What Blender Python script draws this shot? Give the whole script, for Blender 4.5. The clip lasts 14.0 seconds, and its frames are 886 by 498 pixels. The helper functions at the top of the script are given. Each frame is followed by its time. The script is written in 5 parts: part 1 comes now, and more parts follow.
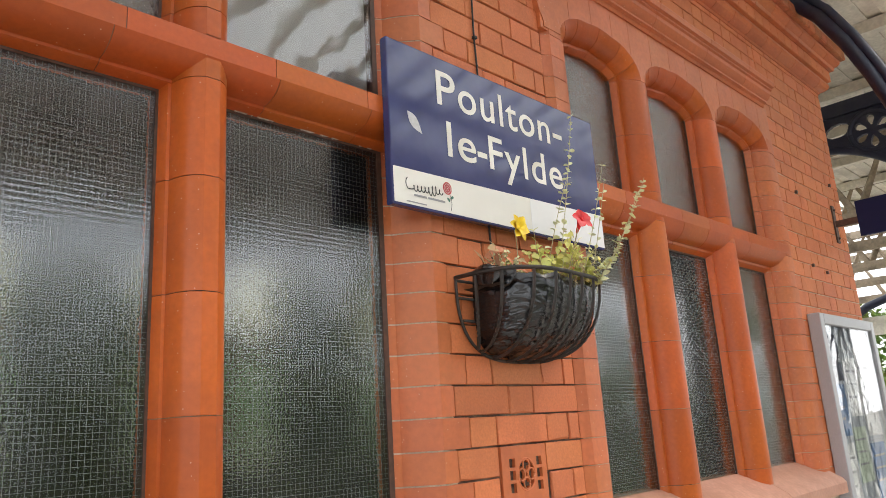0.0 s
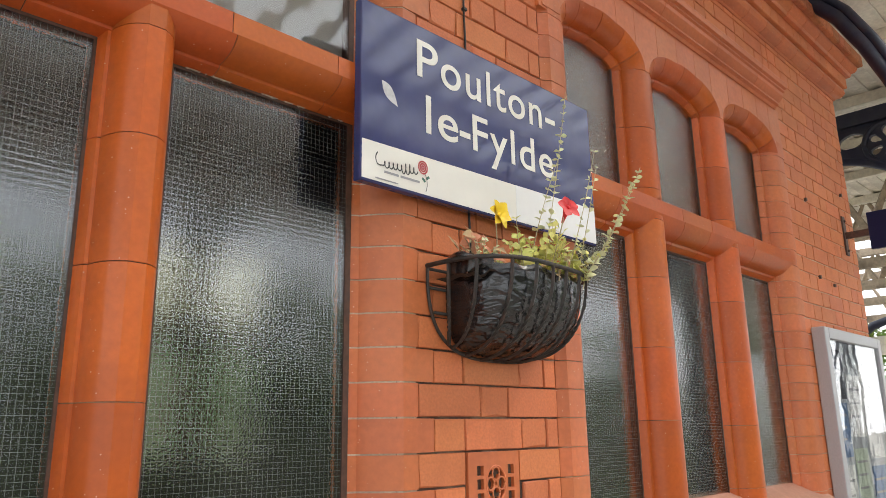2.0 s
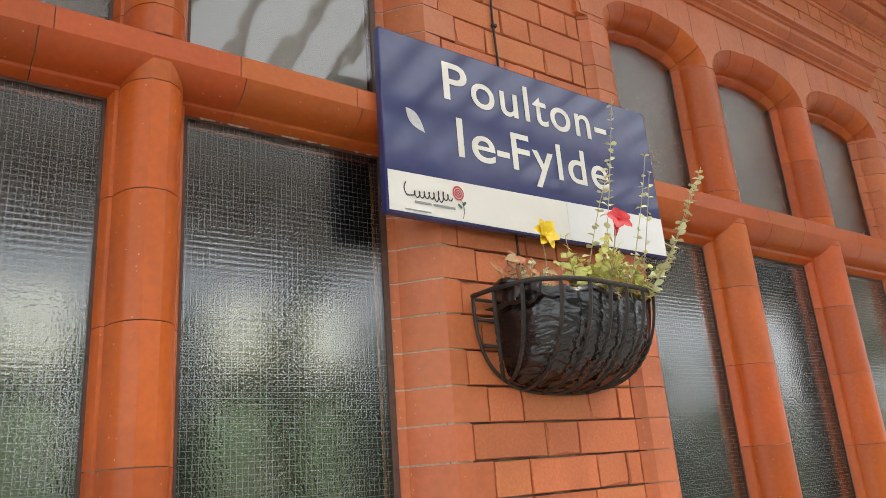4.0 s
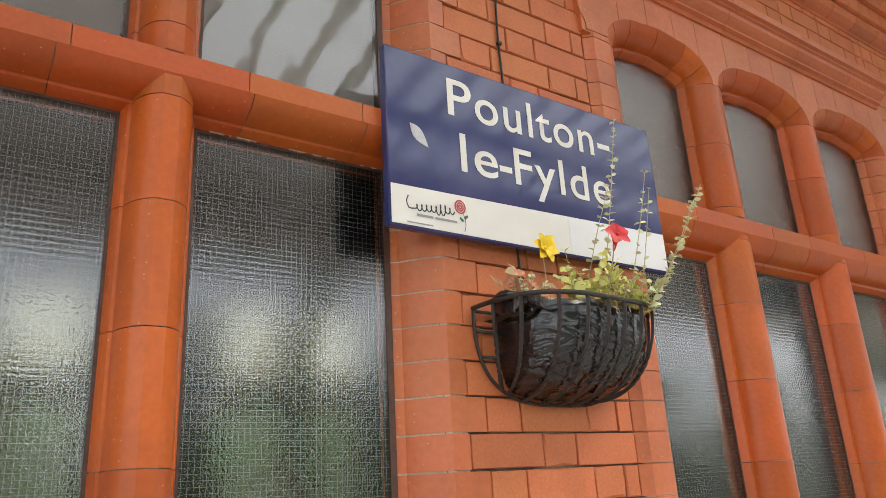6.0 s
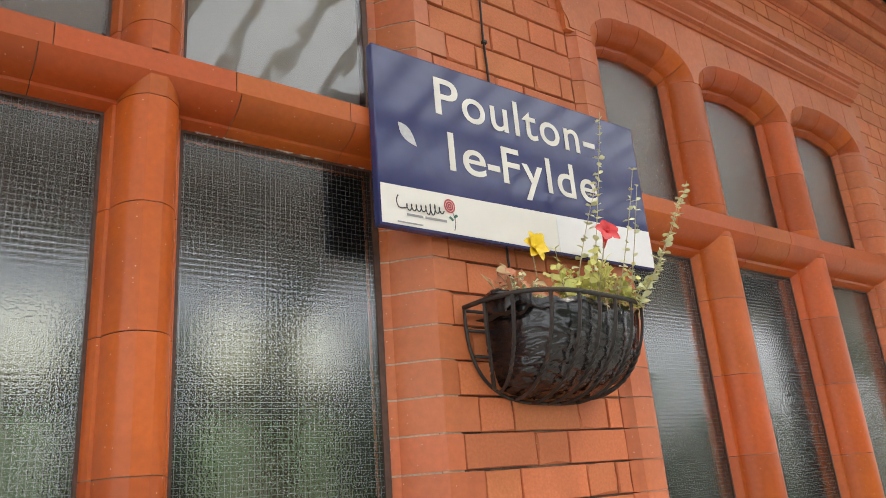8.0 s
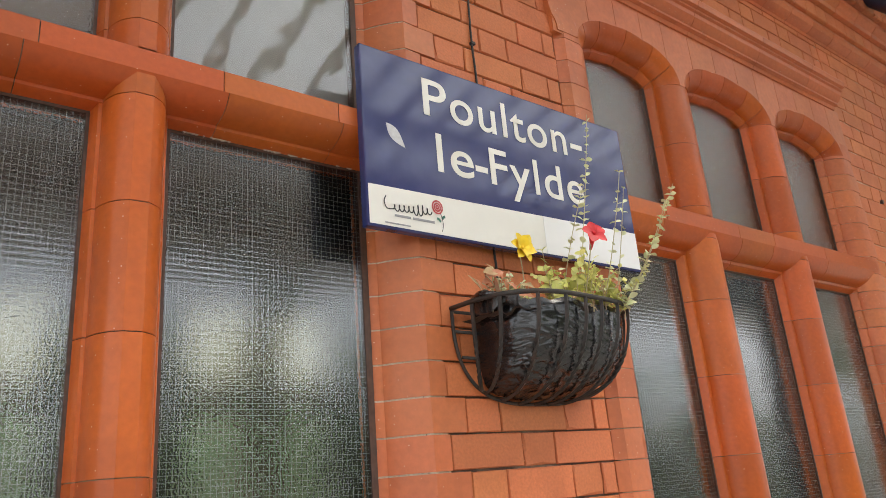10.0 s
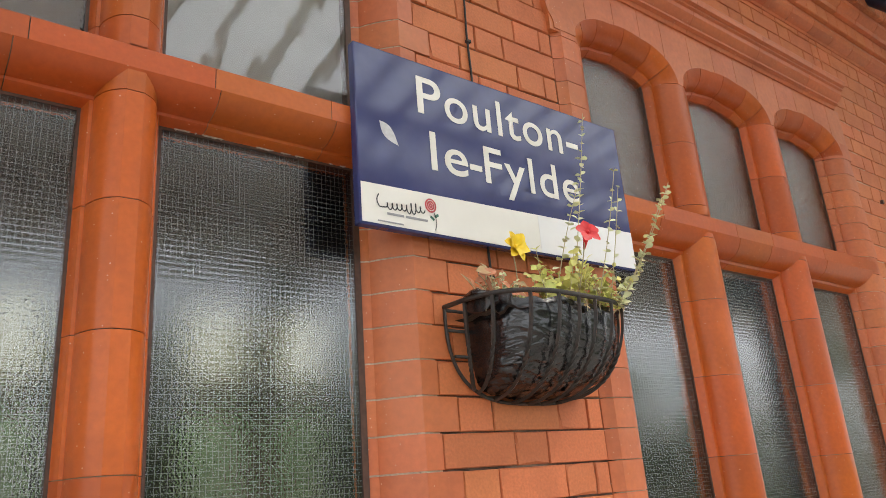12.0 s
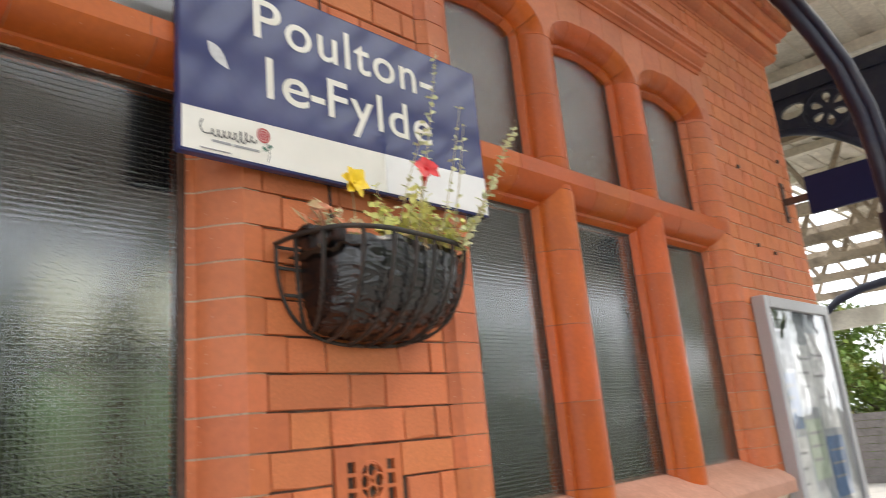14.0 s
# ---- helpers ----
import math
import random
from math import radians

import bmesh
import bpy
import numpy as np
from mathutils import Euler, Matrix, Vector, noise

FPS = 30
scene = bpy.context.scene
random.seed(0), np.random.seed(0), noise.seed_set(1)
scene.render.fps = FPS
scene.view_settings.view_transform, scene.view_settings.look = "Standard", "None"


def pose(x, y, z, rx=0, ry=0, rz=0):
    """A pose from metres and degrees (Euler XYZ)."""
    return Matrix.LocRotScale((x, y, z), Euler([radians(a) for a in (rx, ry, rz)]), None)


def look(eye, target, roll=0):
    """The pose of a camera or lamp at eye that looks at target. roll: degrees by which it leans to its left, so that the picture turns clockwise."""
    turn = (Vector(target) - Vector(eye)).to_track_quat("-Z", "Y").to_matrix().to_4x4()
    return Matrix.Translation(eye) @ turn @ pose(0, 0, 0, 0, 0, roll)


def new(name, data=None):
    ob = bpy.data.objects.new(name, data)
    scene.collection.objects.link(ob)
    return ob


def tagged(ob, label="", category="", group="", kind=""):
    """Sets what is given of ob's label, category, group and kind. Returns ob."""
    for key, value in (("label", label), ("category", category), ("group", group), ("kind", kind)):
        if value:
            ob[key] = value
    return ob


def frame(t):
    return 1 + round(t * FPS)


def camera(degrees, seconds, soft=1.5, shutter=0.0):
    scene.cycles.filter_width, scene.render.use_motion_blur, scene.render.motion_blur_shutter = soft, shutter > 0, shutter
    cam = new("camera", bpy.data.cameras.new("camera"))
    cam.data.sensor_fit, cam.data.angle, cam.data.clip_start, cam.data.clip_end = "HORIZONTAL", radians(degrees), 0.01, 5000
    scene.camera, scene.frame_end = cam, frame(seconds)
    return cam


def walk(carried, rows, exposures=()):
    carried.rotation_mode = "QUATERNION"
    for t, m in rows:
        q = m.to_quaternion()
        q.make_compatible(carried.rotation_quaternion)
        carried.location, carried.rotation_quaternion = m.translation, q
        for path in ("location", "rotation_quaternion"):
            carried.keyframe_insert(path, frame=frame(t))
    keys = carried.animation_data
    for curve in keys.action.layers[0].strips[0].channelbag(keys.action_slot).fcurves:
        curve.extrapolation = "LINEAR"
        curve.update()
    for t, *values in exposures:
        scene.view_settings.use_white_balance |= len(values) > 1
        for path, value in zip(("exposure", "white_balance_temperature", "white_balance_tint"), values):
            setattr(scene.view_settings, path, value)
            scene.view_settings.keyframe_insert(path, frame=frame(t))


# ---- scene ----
cam = camera(62.3, 14.0, soft=0.85, shutter=0.25)
PATH = [
    (0, (0.206, 0.047, 1.79), (1.59, 1.409, 2.267), -3.6),
    (0.5, (0.237, 0.007, 1.795), (1.63, 1.365, 2.259), -3.4),
    (1, (0.285, -0.029, 1.784), (1.676, 1.331, 2.248), -4.0),
    (1.5, (0.329, 0.037, 1.779), (1.713, 1.401, 2.254), -2.1),
    (2, (0.399, 0.113, 1.788), (1.771, 1.487, 2.269), -0.9),
    (2.5, (0.492, 0.108, 1.806), (1.764, 1.565, 2.316), -3.2),
    (3, (0.575, 0.103, 1.802), (1.784, 1.598, 2.352), -6.0),
    (3.2, (0.578, 0.108, 1.802), (1.774, 1.609, 2.365), -5.9),
    (5.3, (0.614, 0.059, 1.781), (1.709, 1.618, 2.389), -2.7),
    (5.5, (0.614, 0.048, 1.788), (1.704, 1.608, 2.403), -2.6),
    (6, (0.595, 0.057, 1.783), (1.706, 1.599, 2.405), -3.3),
    (6.5, (0.588, 0.074, 1.781), (1.734, 1.593, 2.396), -4.5),
    (7, (0.576, 0.095, 1.786), (1.736, 1.605, 2.398), -5.2),
    (7.5, (0.571, 0.094, 1.79), (1.729, 1.604, 2.408), -5.2),
    (8, (0.572, 0.086, 1.784), (1.736, 1.589, 2.405), -4.7),
    (8.2, (0.571, 0.081, 1.79), (1.747, 1.574, 2.413), -4.3),
    (10.5, (0.568, 0.086, 1.786), (1.765, 1.565, 2.402), -4.8),
    (11, (0.583, 0.08, 1.789), (1.784, 1.557, 2.401), -4.2),
    (11.5, (0.609, 0.059, 1.791), (1.806, 1.537, 2.41), -3.9),
    (12, (0.591, 0.075, 1.786), (1.779, 1.562, 2.401), -4.5),
    (12.5, (0.582, 0.079, 1.784), (1.772, 1.565, 2.396), -4.9),
    (13, (0.587, 0.083, 1.787), (1.779, 1.569, 2.398), -5.1),
    (13.5, (0.65, 0.088, 1.767), (1.84, 1.579, 2.367), -5.6),
    (14, (0.76, 0.045, 1.725), (2.165, 1.377, 2.23), -5.4),
]
walk(cam, [(t, look(eye, target, lean)) for t, eye, target, lean in PATH])

# ---- world and light ----
world = bpy.data.worlds.new("world")
scene.world = world
world.use_nodes = True
wn, wl = world.node_tree.nodes, world.node_tree.links
wn.clear()
w_out = wn.new("ShaderNodeOutputWorld")
w_bg = wn.new("ShaderNodeBackground")
w_sky = wn.new("ShaderNodeTexSky")
w_sky.sky_type, w_sky.sun_disc = "NISHITA", False
w_sky.sun_elevation, w_sky.sun_rotation = radians(52), radians(130)
w_sky.dust_density, w_sky.air_density = 3.0, 1.0
w_mix = wn.new("ShaderNodeMixRGB")
w_mix.inputs[0].default_value = 0.72
w_mix.inputs[2].default_value = (13.9, 14.3, 15.0, 1)
wl.new(w_sky.outputs[0], w_mix.inputs[1])
wl.new(w_mix.outputs[0], w_bg.inputs[0])
w_bg.inputs[1].default_value = 0.15
wl.new(w_bg.outputs[0], w_out.inputs[0])

sun = new("sun", bpy.data.lights.new("sun", "SUN"))
sun.data.energy, sun.data.angle, sun.data.color = 1.5, radians(20), (1.0, 0.92, 0.80)
sun.matrix_world = look((13, -8, 20), (2, 1.4, 2))
scene.view_settings.exposure = 0.64


# ---- materials ----
def mat(name, colour, rough=0.6, metal=0.0, vary=0.12, grain=60.0, bump=0.15, stain=None, stain_amount=0.25,
        stain_scale=5.0, per_object=0.0, island=False, coat=0.0, speck=None, bump_dist=0.002, spec=0.5):
    """Painted, fired or metal surface: colour with grain and stains, fine relief."""
    m = bpy.data.materials.new(name)
    m.use_nodes = True
    n, l = m.node_tree.nodes, m.node_tree.links
    b = n["Principled BSDF"]
    b.inputs["Roughness"].default_value, b.inputs["Metallic"].default_value = rough, metal
    b.inputs["Coat Weight"].default_value, b.inputs["Coat Roughness"].default_value = coat, 0.15
    b.inputs["Specular IOR Level"].default_value = spec
    tc = n.new("ShaderNodeTexCoord")
    geo = n.new("ShaderNodeNewGeometry")
    fine = n.new("ShaderNodeTexNoise")
    fine.inputs["Scale"].default_value, fine.inputs["Detail"].default_value = grain, 4
    l.new(geo.outputs["Position"], fine.inputs["Vector"])
    broad = n.new("ShaderNodeTexNoise")
    broad.inputs["Scale"].default_value, broad.inputs["Detail"].default_value = stain_scale, 5
    l.new(geo.outputs["Position"], broad.inputs["Vector"])
    base = n.new("ShaderNodeRGB")
    base.outputs[0].default_value = (*colour, 1)
    hsv = n.new("ShaderNodeHueSaturation")
    l.new(base.outputs[0], hsv.inputs["Color"])
    val = n.new("ShaderNodeMapRange")
    val.inputs["To Min"].default_value, val.inputs["To Max"].default_value = 1 - vary, 1 + vary
    val.inputs["From Min"].default_value, val.inputs["From Max"].default_value = 0.3, 0.7
    l.new(fine.outputs["Fac"], val.inputs["Value"])
    if per_object:
        info = n.new("ShaderNodeObjectInfo")
        src = geo.outputs["Random Per Island"] if island else info.outputs["Random"]
        rnd = n.new("ShaderNodeMapRange")
        rnd.inputs["To Min"].default_value, rnd.inputs["To Max"].default_value = 1 - per_object, 1 + per_object * 0.7
        l.new(src, rnd.inputs["Value"])
        mul = n.new("ShaderNodeMath")
        mul.operation = "MULTIPLY"
        l.new(val.outputs[0], mul.inputs[0])
        l.new(rnd.outputs[0], mul.inputs[1])
        l.new(mul.outputs[0], hsv.inputs["Value"])
        hue = n.new("ShaderNodeMapRange")
        hue.inputs["To Min"].default_value, hue.inputs["To Max"].default_value = 0.5 - per_object * 0.03, 0.5 + per_object * 0.03
        frac = n.new("ShaderNodeMath")
        frac.operation = "FRACT"
        by = n.new("ShaderNodeMath")
        by.operation = "MULTIPLY"
        by.inputs[1].default_value = 7.31
        l.new(src, by.inputs[0])
        l.new(by.outputs[0], frac.inputs[0])
        l.new(frac.outputs[0], hue.inputs["Value"])
        l.new(hue.outputs[0], hsv.inputs["Hue"])
    else:
        l.new(val.outputs[0], hsv.inputs["Value"])
    colour_out = hsv.outputs[0]
    if stain:
        ramp = n.new("ShaderNodeMapRange")
        ramp.inputs["From Min"].default_value, ramp.inputs["From Max"].default_value = 0.48, 0.72
        ramp.inputs["To Max"].default_value = stain_amount
        l.new(broad.outputs["Fac"], ramp.inputs["Value"])
        mix = n.new("ShaderNodeMixRGB")
        mix.inputs[2].default_value = (*stain, 1)
        l.new(ramp.outputs[0], mix.inputs[0])
        l.new(colour_out, mix.inputs[1])
        colour_out = mix.outputs[0]
    if speck:
        vor = n.new("ShaderNodeTexVoronoi")
        vor.inputs["Scale"].default_value = 70
        l.new(geo.outputs["Position"], vor.inputs["Vector"])
        th = n.new("ShaderNodeMapRange")
        th.inputs["From Min"].default_value, th.inputs["From Max"].default_value = 0.13, 0.07
        l.new(vor.outputs["Distance"], th.inputs["Value"])
        gate = n.new("ShaderNodeMapRange")
        gate.inputs["From Min"].default_value, gate.inputs["From Max"].default_value = 0.60, 0.66
        l.new(vor.outputs["Color"], gate.inputs["Value"])
        both = n.new("ShaderNodeMath")
        both.operation = "MULTIPLY"
        l.new(th.outputs[0], both.inputs[0])
        l.new(gate.outputs[0], both.inputs[1])
        sp = n.new("ShaderNodeMixRGB")
        sp.inputs[2].default_value = (*speck, 1)
        l.new(both.outputs[0], sp.inputs[0])
        l.new(colour_out, sp.inputs[1])
        colour_out = sp.outputs[0]
    l.new(colour_out, b.inputs["Base Color"])
    rr = n.new("ShaderNodeMapRange")
    rr.inputs["To Min"].default_value, rr.inputs["To Max"].default_value = max(0.02, rough - 0.1), min(1, rough + 0.12)
    l.new(broad.outputs["Fac"], rr.inputs["Value"])
    l.new(rr.outputs[0], b.inputs["Roughness"])
    if bump:
        bp = n.new("ShaderNodeBump")
        bp.inputs["Strength"].default_value, bp.inputs["Distance"].default_value = bump, bump_dist
        l.new(fine.outputs["Fac"], bp.inputs["Height"])
        l.new(bp.outputs[0], b.inputs["Normal"])
    return m


def glass_mat(name, tint, rough=0.02, net=0.0, wobble=0.0, pebble=0.0, size=110.0, ior=1.52):
    """Window glass; heights in metres: ripples over the wire net, slow wobble of the sheet, cast pebbling of a given fineness."""
    m = bpy.data.materials.new(name)
    m.use_nodes = True
    n, l = m.node_tree.nodes, m.node_tree.links
    b = n["Principled BSDF"]
    b.inputs["Base Color"].default_value = (*tint, 1)
    b.inputs["Roughness"].default_value = rough
    b.inputs["Transmission Weight"].default_value = 1.0
    b.inputs["IOR"].default_value = ior
    geo = n.new("ShaderNodeNewGeometry")

    def math_node(op, x, y):
        k = n.new("ShaderNodeMath")
        k.operation = op
        for slot, v in ((0, x), (1, y)):
            if isinstance(v, (int, float)):
                k.inputs[slot].default_value = v
            else:
                l.new(v, k.inputs[slot])
        return k.outputs[0]

    def noise_node(scale, detail=2):
        k = n.new("ShaderNodeTexNoise")
        k.inputs["Scale"].default_value, k.inputs["Detail"].default_value = scale, detail
        l.new(geo.outputs["Position"], k.inputs["Vector"])
        return k.outputs["Fac"]
    height = math_node("MULTIPLY", noise_node(size, 0), pebble)
    if wobble:
        height = math_node("ADD", height, math_node("MULTIPLY", noise_node(9, 1), wobble))
    if net:
        sep = n.new("ShaderNodeSeparateXYZ")
        l.new(geo.outputs["Position"], sep.inputs[0])
        uneven = math_node("MULTIPLY", noise_node(7, 1), net * 2)
        for axis, share in (("X", 0.55), ("Z", 1.0)):
            wave = math_node("SINE", math_node("MULTIPLY", sep.outputs[axis], 2 * math.pi / 0.0125), 0)
            height = math_node("ADD", height, math_node("MULTIPLY", math_node("MULTIPLY", wave, share), uneven))
    bp = n.new("ShaderNodeBump")
    bp.inputs["Strength"].default_value, bp.inputs["Distance"].default_value = 1.0, 1.0
    l.new(height, bp.inputs["Height"])
    l.new(bp.outputs[0], b.inputs["Normal"])
    return m


BRICK = mat("red_brick", (0.60, 0.178, 0.062), 0.62, vary=0.10, grain=130, bump=0.45, stain=(0.40, 0.11, 0.045),
            stain_amount=0.4, stain_scale=9, per_object=0.12, speck=(0.72, 0.46, 0.30))
TERRA = mat("glazed_terracotta", (0.50, 0.106, 0.018), 0.34, vary=0.07, grain=70, bump=0.10, stain=(0.33, 0.075, 0.025),
            stain_amount=0.45, stain_scale=6, per_object=0.16, speck=(0.62, 0.36, 0.24), spec=0.35)
OLD_BRICK = mat("weathered_cornice_brick", (0.50, 0.148, 0.055), 0.75, vary=0.2, grain=70, bump=0.6, stain=(0.15, 0.07, 0.04), stain_amount=0.6, stain_scale=7, per_object=0.22, bump_dist=0.004)
PALE_TERRA = mat("pale_terracotta", (0.55, 0.152, 0.050), 0.45, vary=0.08, grain=60, bump=0.15, stain=(0.38, 0.10, 0.04), stain_amount=0.45, stain_scale=5, per_object=0.10, speck=(0.72, 0.46, 0.30))
MORTAR = mat("lime_mortar", (0.52, 0.42, 0.31), 0.9, vary=0.25, grain=220, bump=0.5, stain=(0.13, 0.09, 0.065), stain_amount=0.85, stain_scale=5)
DARK_MORTAR = mat("dark_mortar", (0.075, 0.045, 0.032), 0.9, vary=0.3, grain=200, bump=0.5, stain=(0.40, 0.31, 0.22), stain_amount=0.85, stain_scale=6)
SILL = mat("sill_stone", (0.50, 0.25, 0.17), 0.55, vary=0.1, grain=60, bump=0.2, stain=(0.30, 0.14, 0.09), stain_amount=0.5, per_object=0.1)
FRAME = mat("old_window_frame", (0.085, 0.042, 0.028), 0.55, vary=0.3, grain=50, bump=0.2, stain=(0.10, 0.08, 0.07), stain_amount=0.4)
PANEL = mat("pale_backing_board", (0.46, 0.45, 0.43), 0.8, vary=0.06, grain=8, bump=0.1, stain=(0.33, 0.32, 0.31), stain_amount=0.5, stain_scale=4)
BROWN_PANEL = mat("brown_backing_board", (0.17, 0.13, 0.10), 0.7, vary=0.08, grain=8, bump=0.1, stain=(0.09, 0.07, 0.055), stain_amount=0.6, stain_scale=4)
PUTTY = mat("white_putty", (0.48, 0.43, 0.37), 0.8, vary=0.3, grain=120, bump=0.5)
WIRE = mat("glass_wire", (0.42, 0.46, 0.44), 0.4, metal=0.3, vary=0.1, bump=0)
WIRED = glass_mat("wired_glass_face", (0.93, 0.97, 0.95), net=3.6e-5, wobble=3e-4, pebble=0.9e-4, size=210, ior=1.7)
WIRED_BACK = glass_mat("wired_glass_cast_back", (0.93, 0.97, 0.95), rough=0.04, net=4.0e-5, pebble=4.6e-4, size=225, ior=1.7)
HAMMERED = glass_mat("hammered_glass", (0.88, 0.82, 0.75), rough=0.04, pebble=1.5e-3, size=170, ior=1.55)
CLEAR = glass_mat("old_clear_glass", (0.95, 0.96, 0.95), wobble=1.2e-3, pebble=1e-5, size=40)
NAVY = mat("navy_enamel", (0.036, 0.047, 0.148), 0.08, vary=0.06, grain=25, bump=0.02, spec=0.62, stain=(0.085, 0.095, 0.20), stain_amount=0.5, stain_scale=5)
WHITE = mat("white_enamel", (0.80, 0.78, 0.72), 0.3, vary=0.03, grain=20, bump=0.02, stain=(0.62, 0.59, 0.50), stain_amount=0.4)
CLEAN_WHITE = mat("new_white_vinyl", (0.84, 0.84, 0.84), 0.25, vary=0.02, grain=20, bump=0)
SCRATCH = mat("pale_scrape", (0.55, 0.55, 0.58), 0.6, vary=0.15, grain=90, bump=0.2)
INK = mat("dark_print", (0.035, 0.035, 0.04), 0.4, vary=0.05, bump=0)
GREY_INK = mat("grey_print", (0.30, 0.30, 0.31), 0.4, vary=0.05, bump=0)
ROSE_RED = mat("red_print", (0.48, 0.06, 0.07), 0.4, vary=0.05, bump=0)
LEAF_INK = mat("green_print", (0.05, 0.16, 0.12), 0.4, vary=0.05, bump=0)
IRON = mat("black_painted_iron", (0.032, 0.028, 0.025), 0.5, spec=0.4, vary=0.25, grain=120, bump=0.35, stain=(0.12, 0.055, 0.03), stain_amount=0.35, stain_scale=25)
DARK_NAVY = mat("navy_sign_paint", (0.010, 0.014, 0.060), 0.45, vary=0.06, grain=25, bump=0.02, spec=0.2)
NAVY_IRON = mat("navy_painted_iron", (0.014, 0.017, 0.040), 0.4, vary=0.2, grain=60, bump=0.25, stain=(0.06, 0.055, 0.06), stain_amount=0.4, stain_scale=9)
LINER = mat("black_polythene", (0.006, 0.006, 0.007), 0.23, spec=0.8, vary=0.15, grain=75, bump=0.45, bump_dist=0.004)
SOIL = mat("dry_compost", (0.06, 0.036, 0.022), 0.95, vary=0.5, grain=180, bump=0.9)
GREEN_LEAF = mat("succulent_leaf", (0.80, 0.80, 0.24), 0.5, vary=0.1, grain=80, bump=0.1, stain=(0.66, 0.60, 0.28), stain_amount=0.7, stain_scale=30, per_object=0.25, island=True)
PALE_LEAF = mat("silvery_leaf", (0.80, 0.83, 0.52), 0.55, vary=0.1, grain=80, bump=0.1, per_object=0.2, island=True)
STEM = mat("pale_stem", (0.52, 0.46, 0.28), 0.6, vary=0.15, grain=120, bump=0.2)
DRY_LEAF = mat("dry_leaf", (0.60, 0.24, 0.13), 0.7, vary=0.2, grain=60, bump=0.3, stain=(0.62, 0.44, 0.30), stain_amount=0.6, stain_scale=30)
FADED_LEAF = mat("faded_leaf", (0.52, 0.38, 0.20), 0.7, vary=0.2, grain=60, bump=0.3, stain=(0.48, 0.22, 0.12), stain_amount=0.6, stain_scale=30)
YELLOW = mat("yellow_petal", (0.86, 0.60, 0.02), 0.5, vary=0.08, grain=60, bump=0.1)
RED = mat("red_petal", (0.62, 0.008, 0.015), 0.5, vary=0.12, grain=60, bump=0.1)
ALU = mat("grey_powder_coat", (0.42, 0.42, 0.43), 0.4, metal=0.2, vary=0.05, grain=120, bump=0.05)
PAPER = mat("poster_paper", (0.40, 0.43, 0.46), 0.7, vary=0.04, bump=0, stain=(0.55, 0.62, 0.70), stain_amount=0.6, stain_scale=8)
PAPER_BLUE = mat("blue_poster", (0.12, 0.22, 0.42), 0.6, vary=0.2, grain=10, bump=0)
PAPER_DARK = mat("dark_notice", (0.06, 0.07, 0.09), 0.6, vary=0.3, grain=14, bump=0)
PAPER_GREEN = mat("green_notice", (0.50, 0.58, 0.46), 0.6, vary=0.1, grain=10, bump=0)
TIMBER = mat("painted_boards", (0.80, 0.75, 0.65), 0.7, vary=0.12, grain=30, bump=0.3, stain=(0.46, 0.41, 0.33), stain_amount=0.6, stain_scale=3, per_object=0.15)
OLD_TIMBER = mat("brown_timber", (0.34, 0.27, 0.19), 0.75, vary=0.2, grain=30, bump=0.3, stain=(0.07, 0.05, 0.04), stain_amount=0.6)
GREYWOOD = mat("weathered_fence", (0.20, 0.18, 0.17), 0.85, vary=0.2, grain=25, bump=0.4, stain=(0.10, 0.09, 0.08), stain_amount=0.6)
# near-black colour stands in for the unlit depth of the room
ROOM_DARK = mat("unlit_room_tone", (0.028, 0.03, 0.027), 0.9, vary=0.05, bump=0.1)
PAVING = mat("platform_paving", (0.42, 0.39, 0.345), 0.85, vary=0.15, grain=40, bump=0.3, stain=(0.26, 0.25, 0.23), stain_amount=0.6)
CREAM = mat("cream_render", (0.19, 0.18, 0.125), 0.9, vary=0.08, grain=12, bump=0.2)
BALLAST = mat("ground_stone", (0.13, 0.12, 0.10), 0.95, vary=0.4, grain=30, bump=0.8)
LEAVES = mat("tree_leaves", (0.13, 0.20, 0.035), 0.6, vary=0.2, grain=10, bump=0, per_object=0.5, island=True, stain=(0.34, 0.27, 0.05), stain_amount=0.7, stain_scale=1.2)
BARK = mat("tree_bark", (0.08, 0.06, 0.045), 0.9, vary=0.3, grain=20, bump=0.6)
GARDEN = mat("garden_leaves", (0.14, 0.22, 0.11), 0.7, vary=0.15, grain=10, bump=0, per_object=0.3, island=True)
CABLE = mat("black_cable", (0.012, 0.012, 0.012), 0.5, vary=0.1, bump=0)



def tempering_glass(name, tint):
    """Unseen roof glazing, tinted and clouded to hold back part of the light."""
    m = bpy.data.materials.new(name)
    m.use_nodes = True
    n, l = m.node_tree.nodes, m.node_tree.links
    t = n.new("ShaderNodeBsdfTransparent")
    t.inputs[0].default_value = (*tint, 1)
    g = n.new("ShaderNodeBsdfTranslucent")
    g.inputs[0].default_value = (0.5, 0.5, 0.47, 1)
    mix = n.new("ShaderNodeMixShader")
    nz = n.new("ShaderNodeTexNoise")
    nz.inputs["Scale"].default_value = 3
    mr = n.new("ShaderNodeMapRange")
    mr.inputs["To Min"].default_value, mr.inputs["To Max"].default_value = 0.05, 0.45
    l.new(nz.outputs["Fac"], mr.inputs["Value"])
    l.new(mr.outputs[0], mix.inputs[0])
    l.new(t.outputs[0], mix.inputs[1])
    l.new(g.outputs[0], mix.inputs[2])
    l.new(mix.outputs[0], n["Material Output"].inputs[0])
    return m


ROOF_GLASS = tempering_glass("light_tempering_glass", (0.90, 0.91, 0.90))

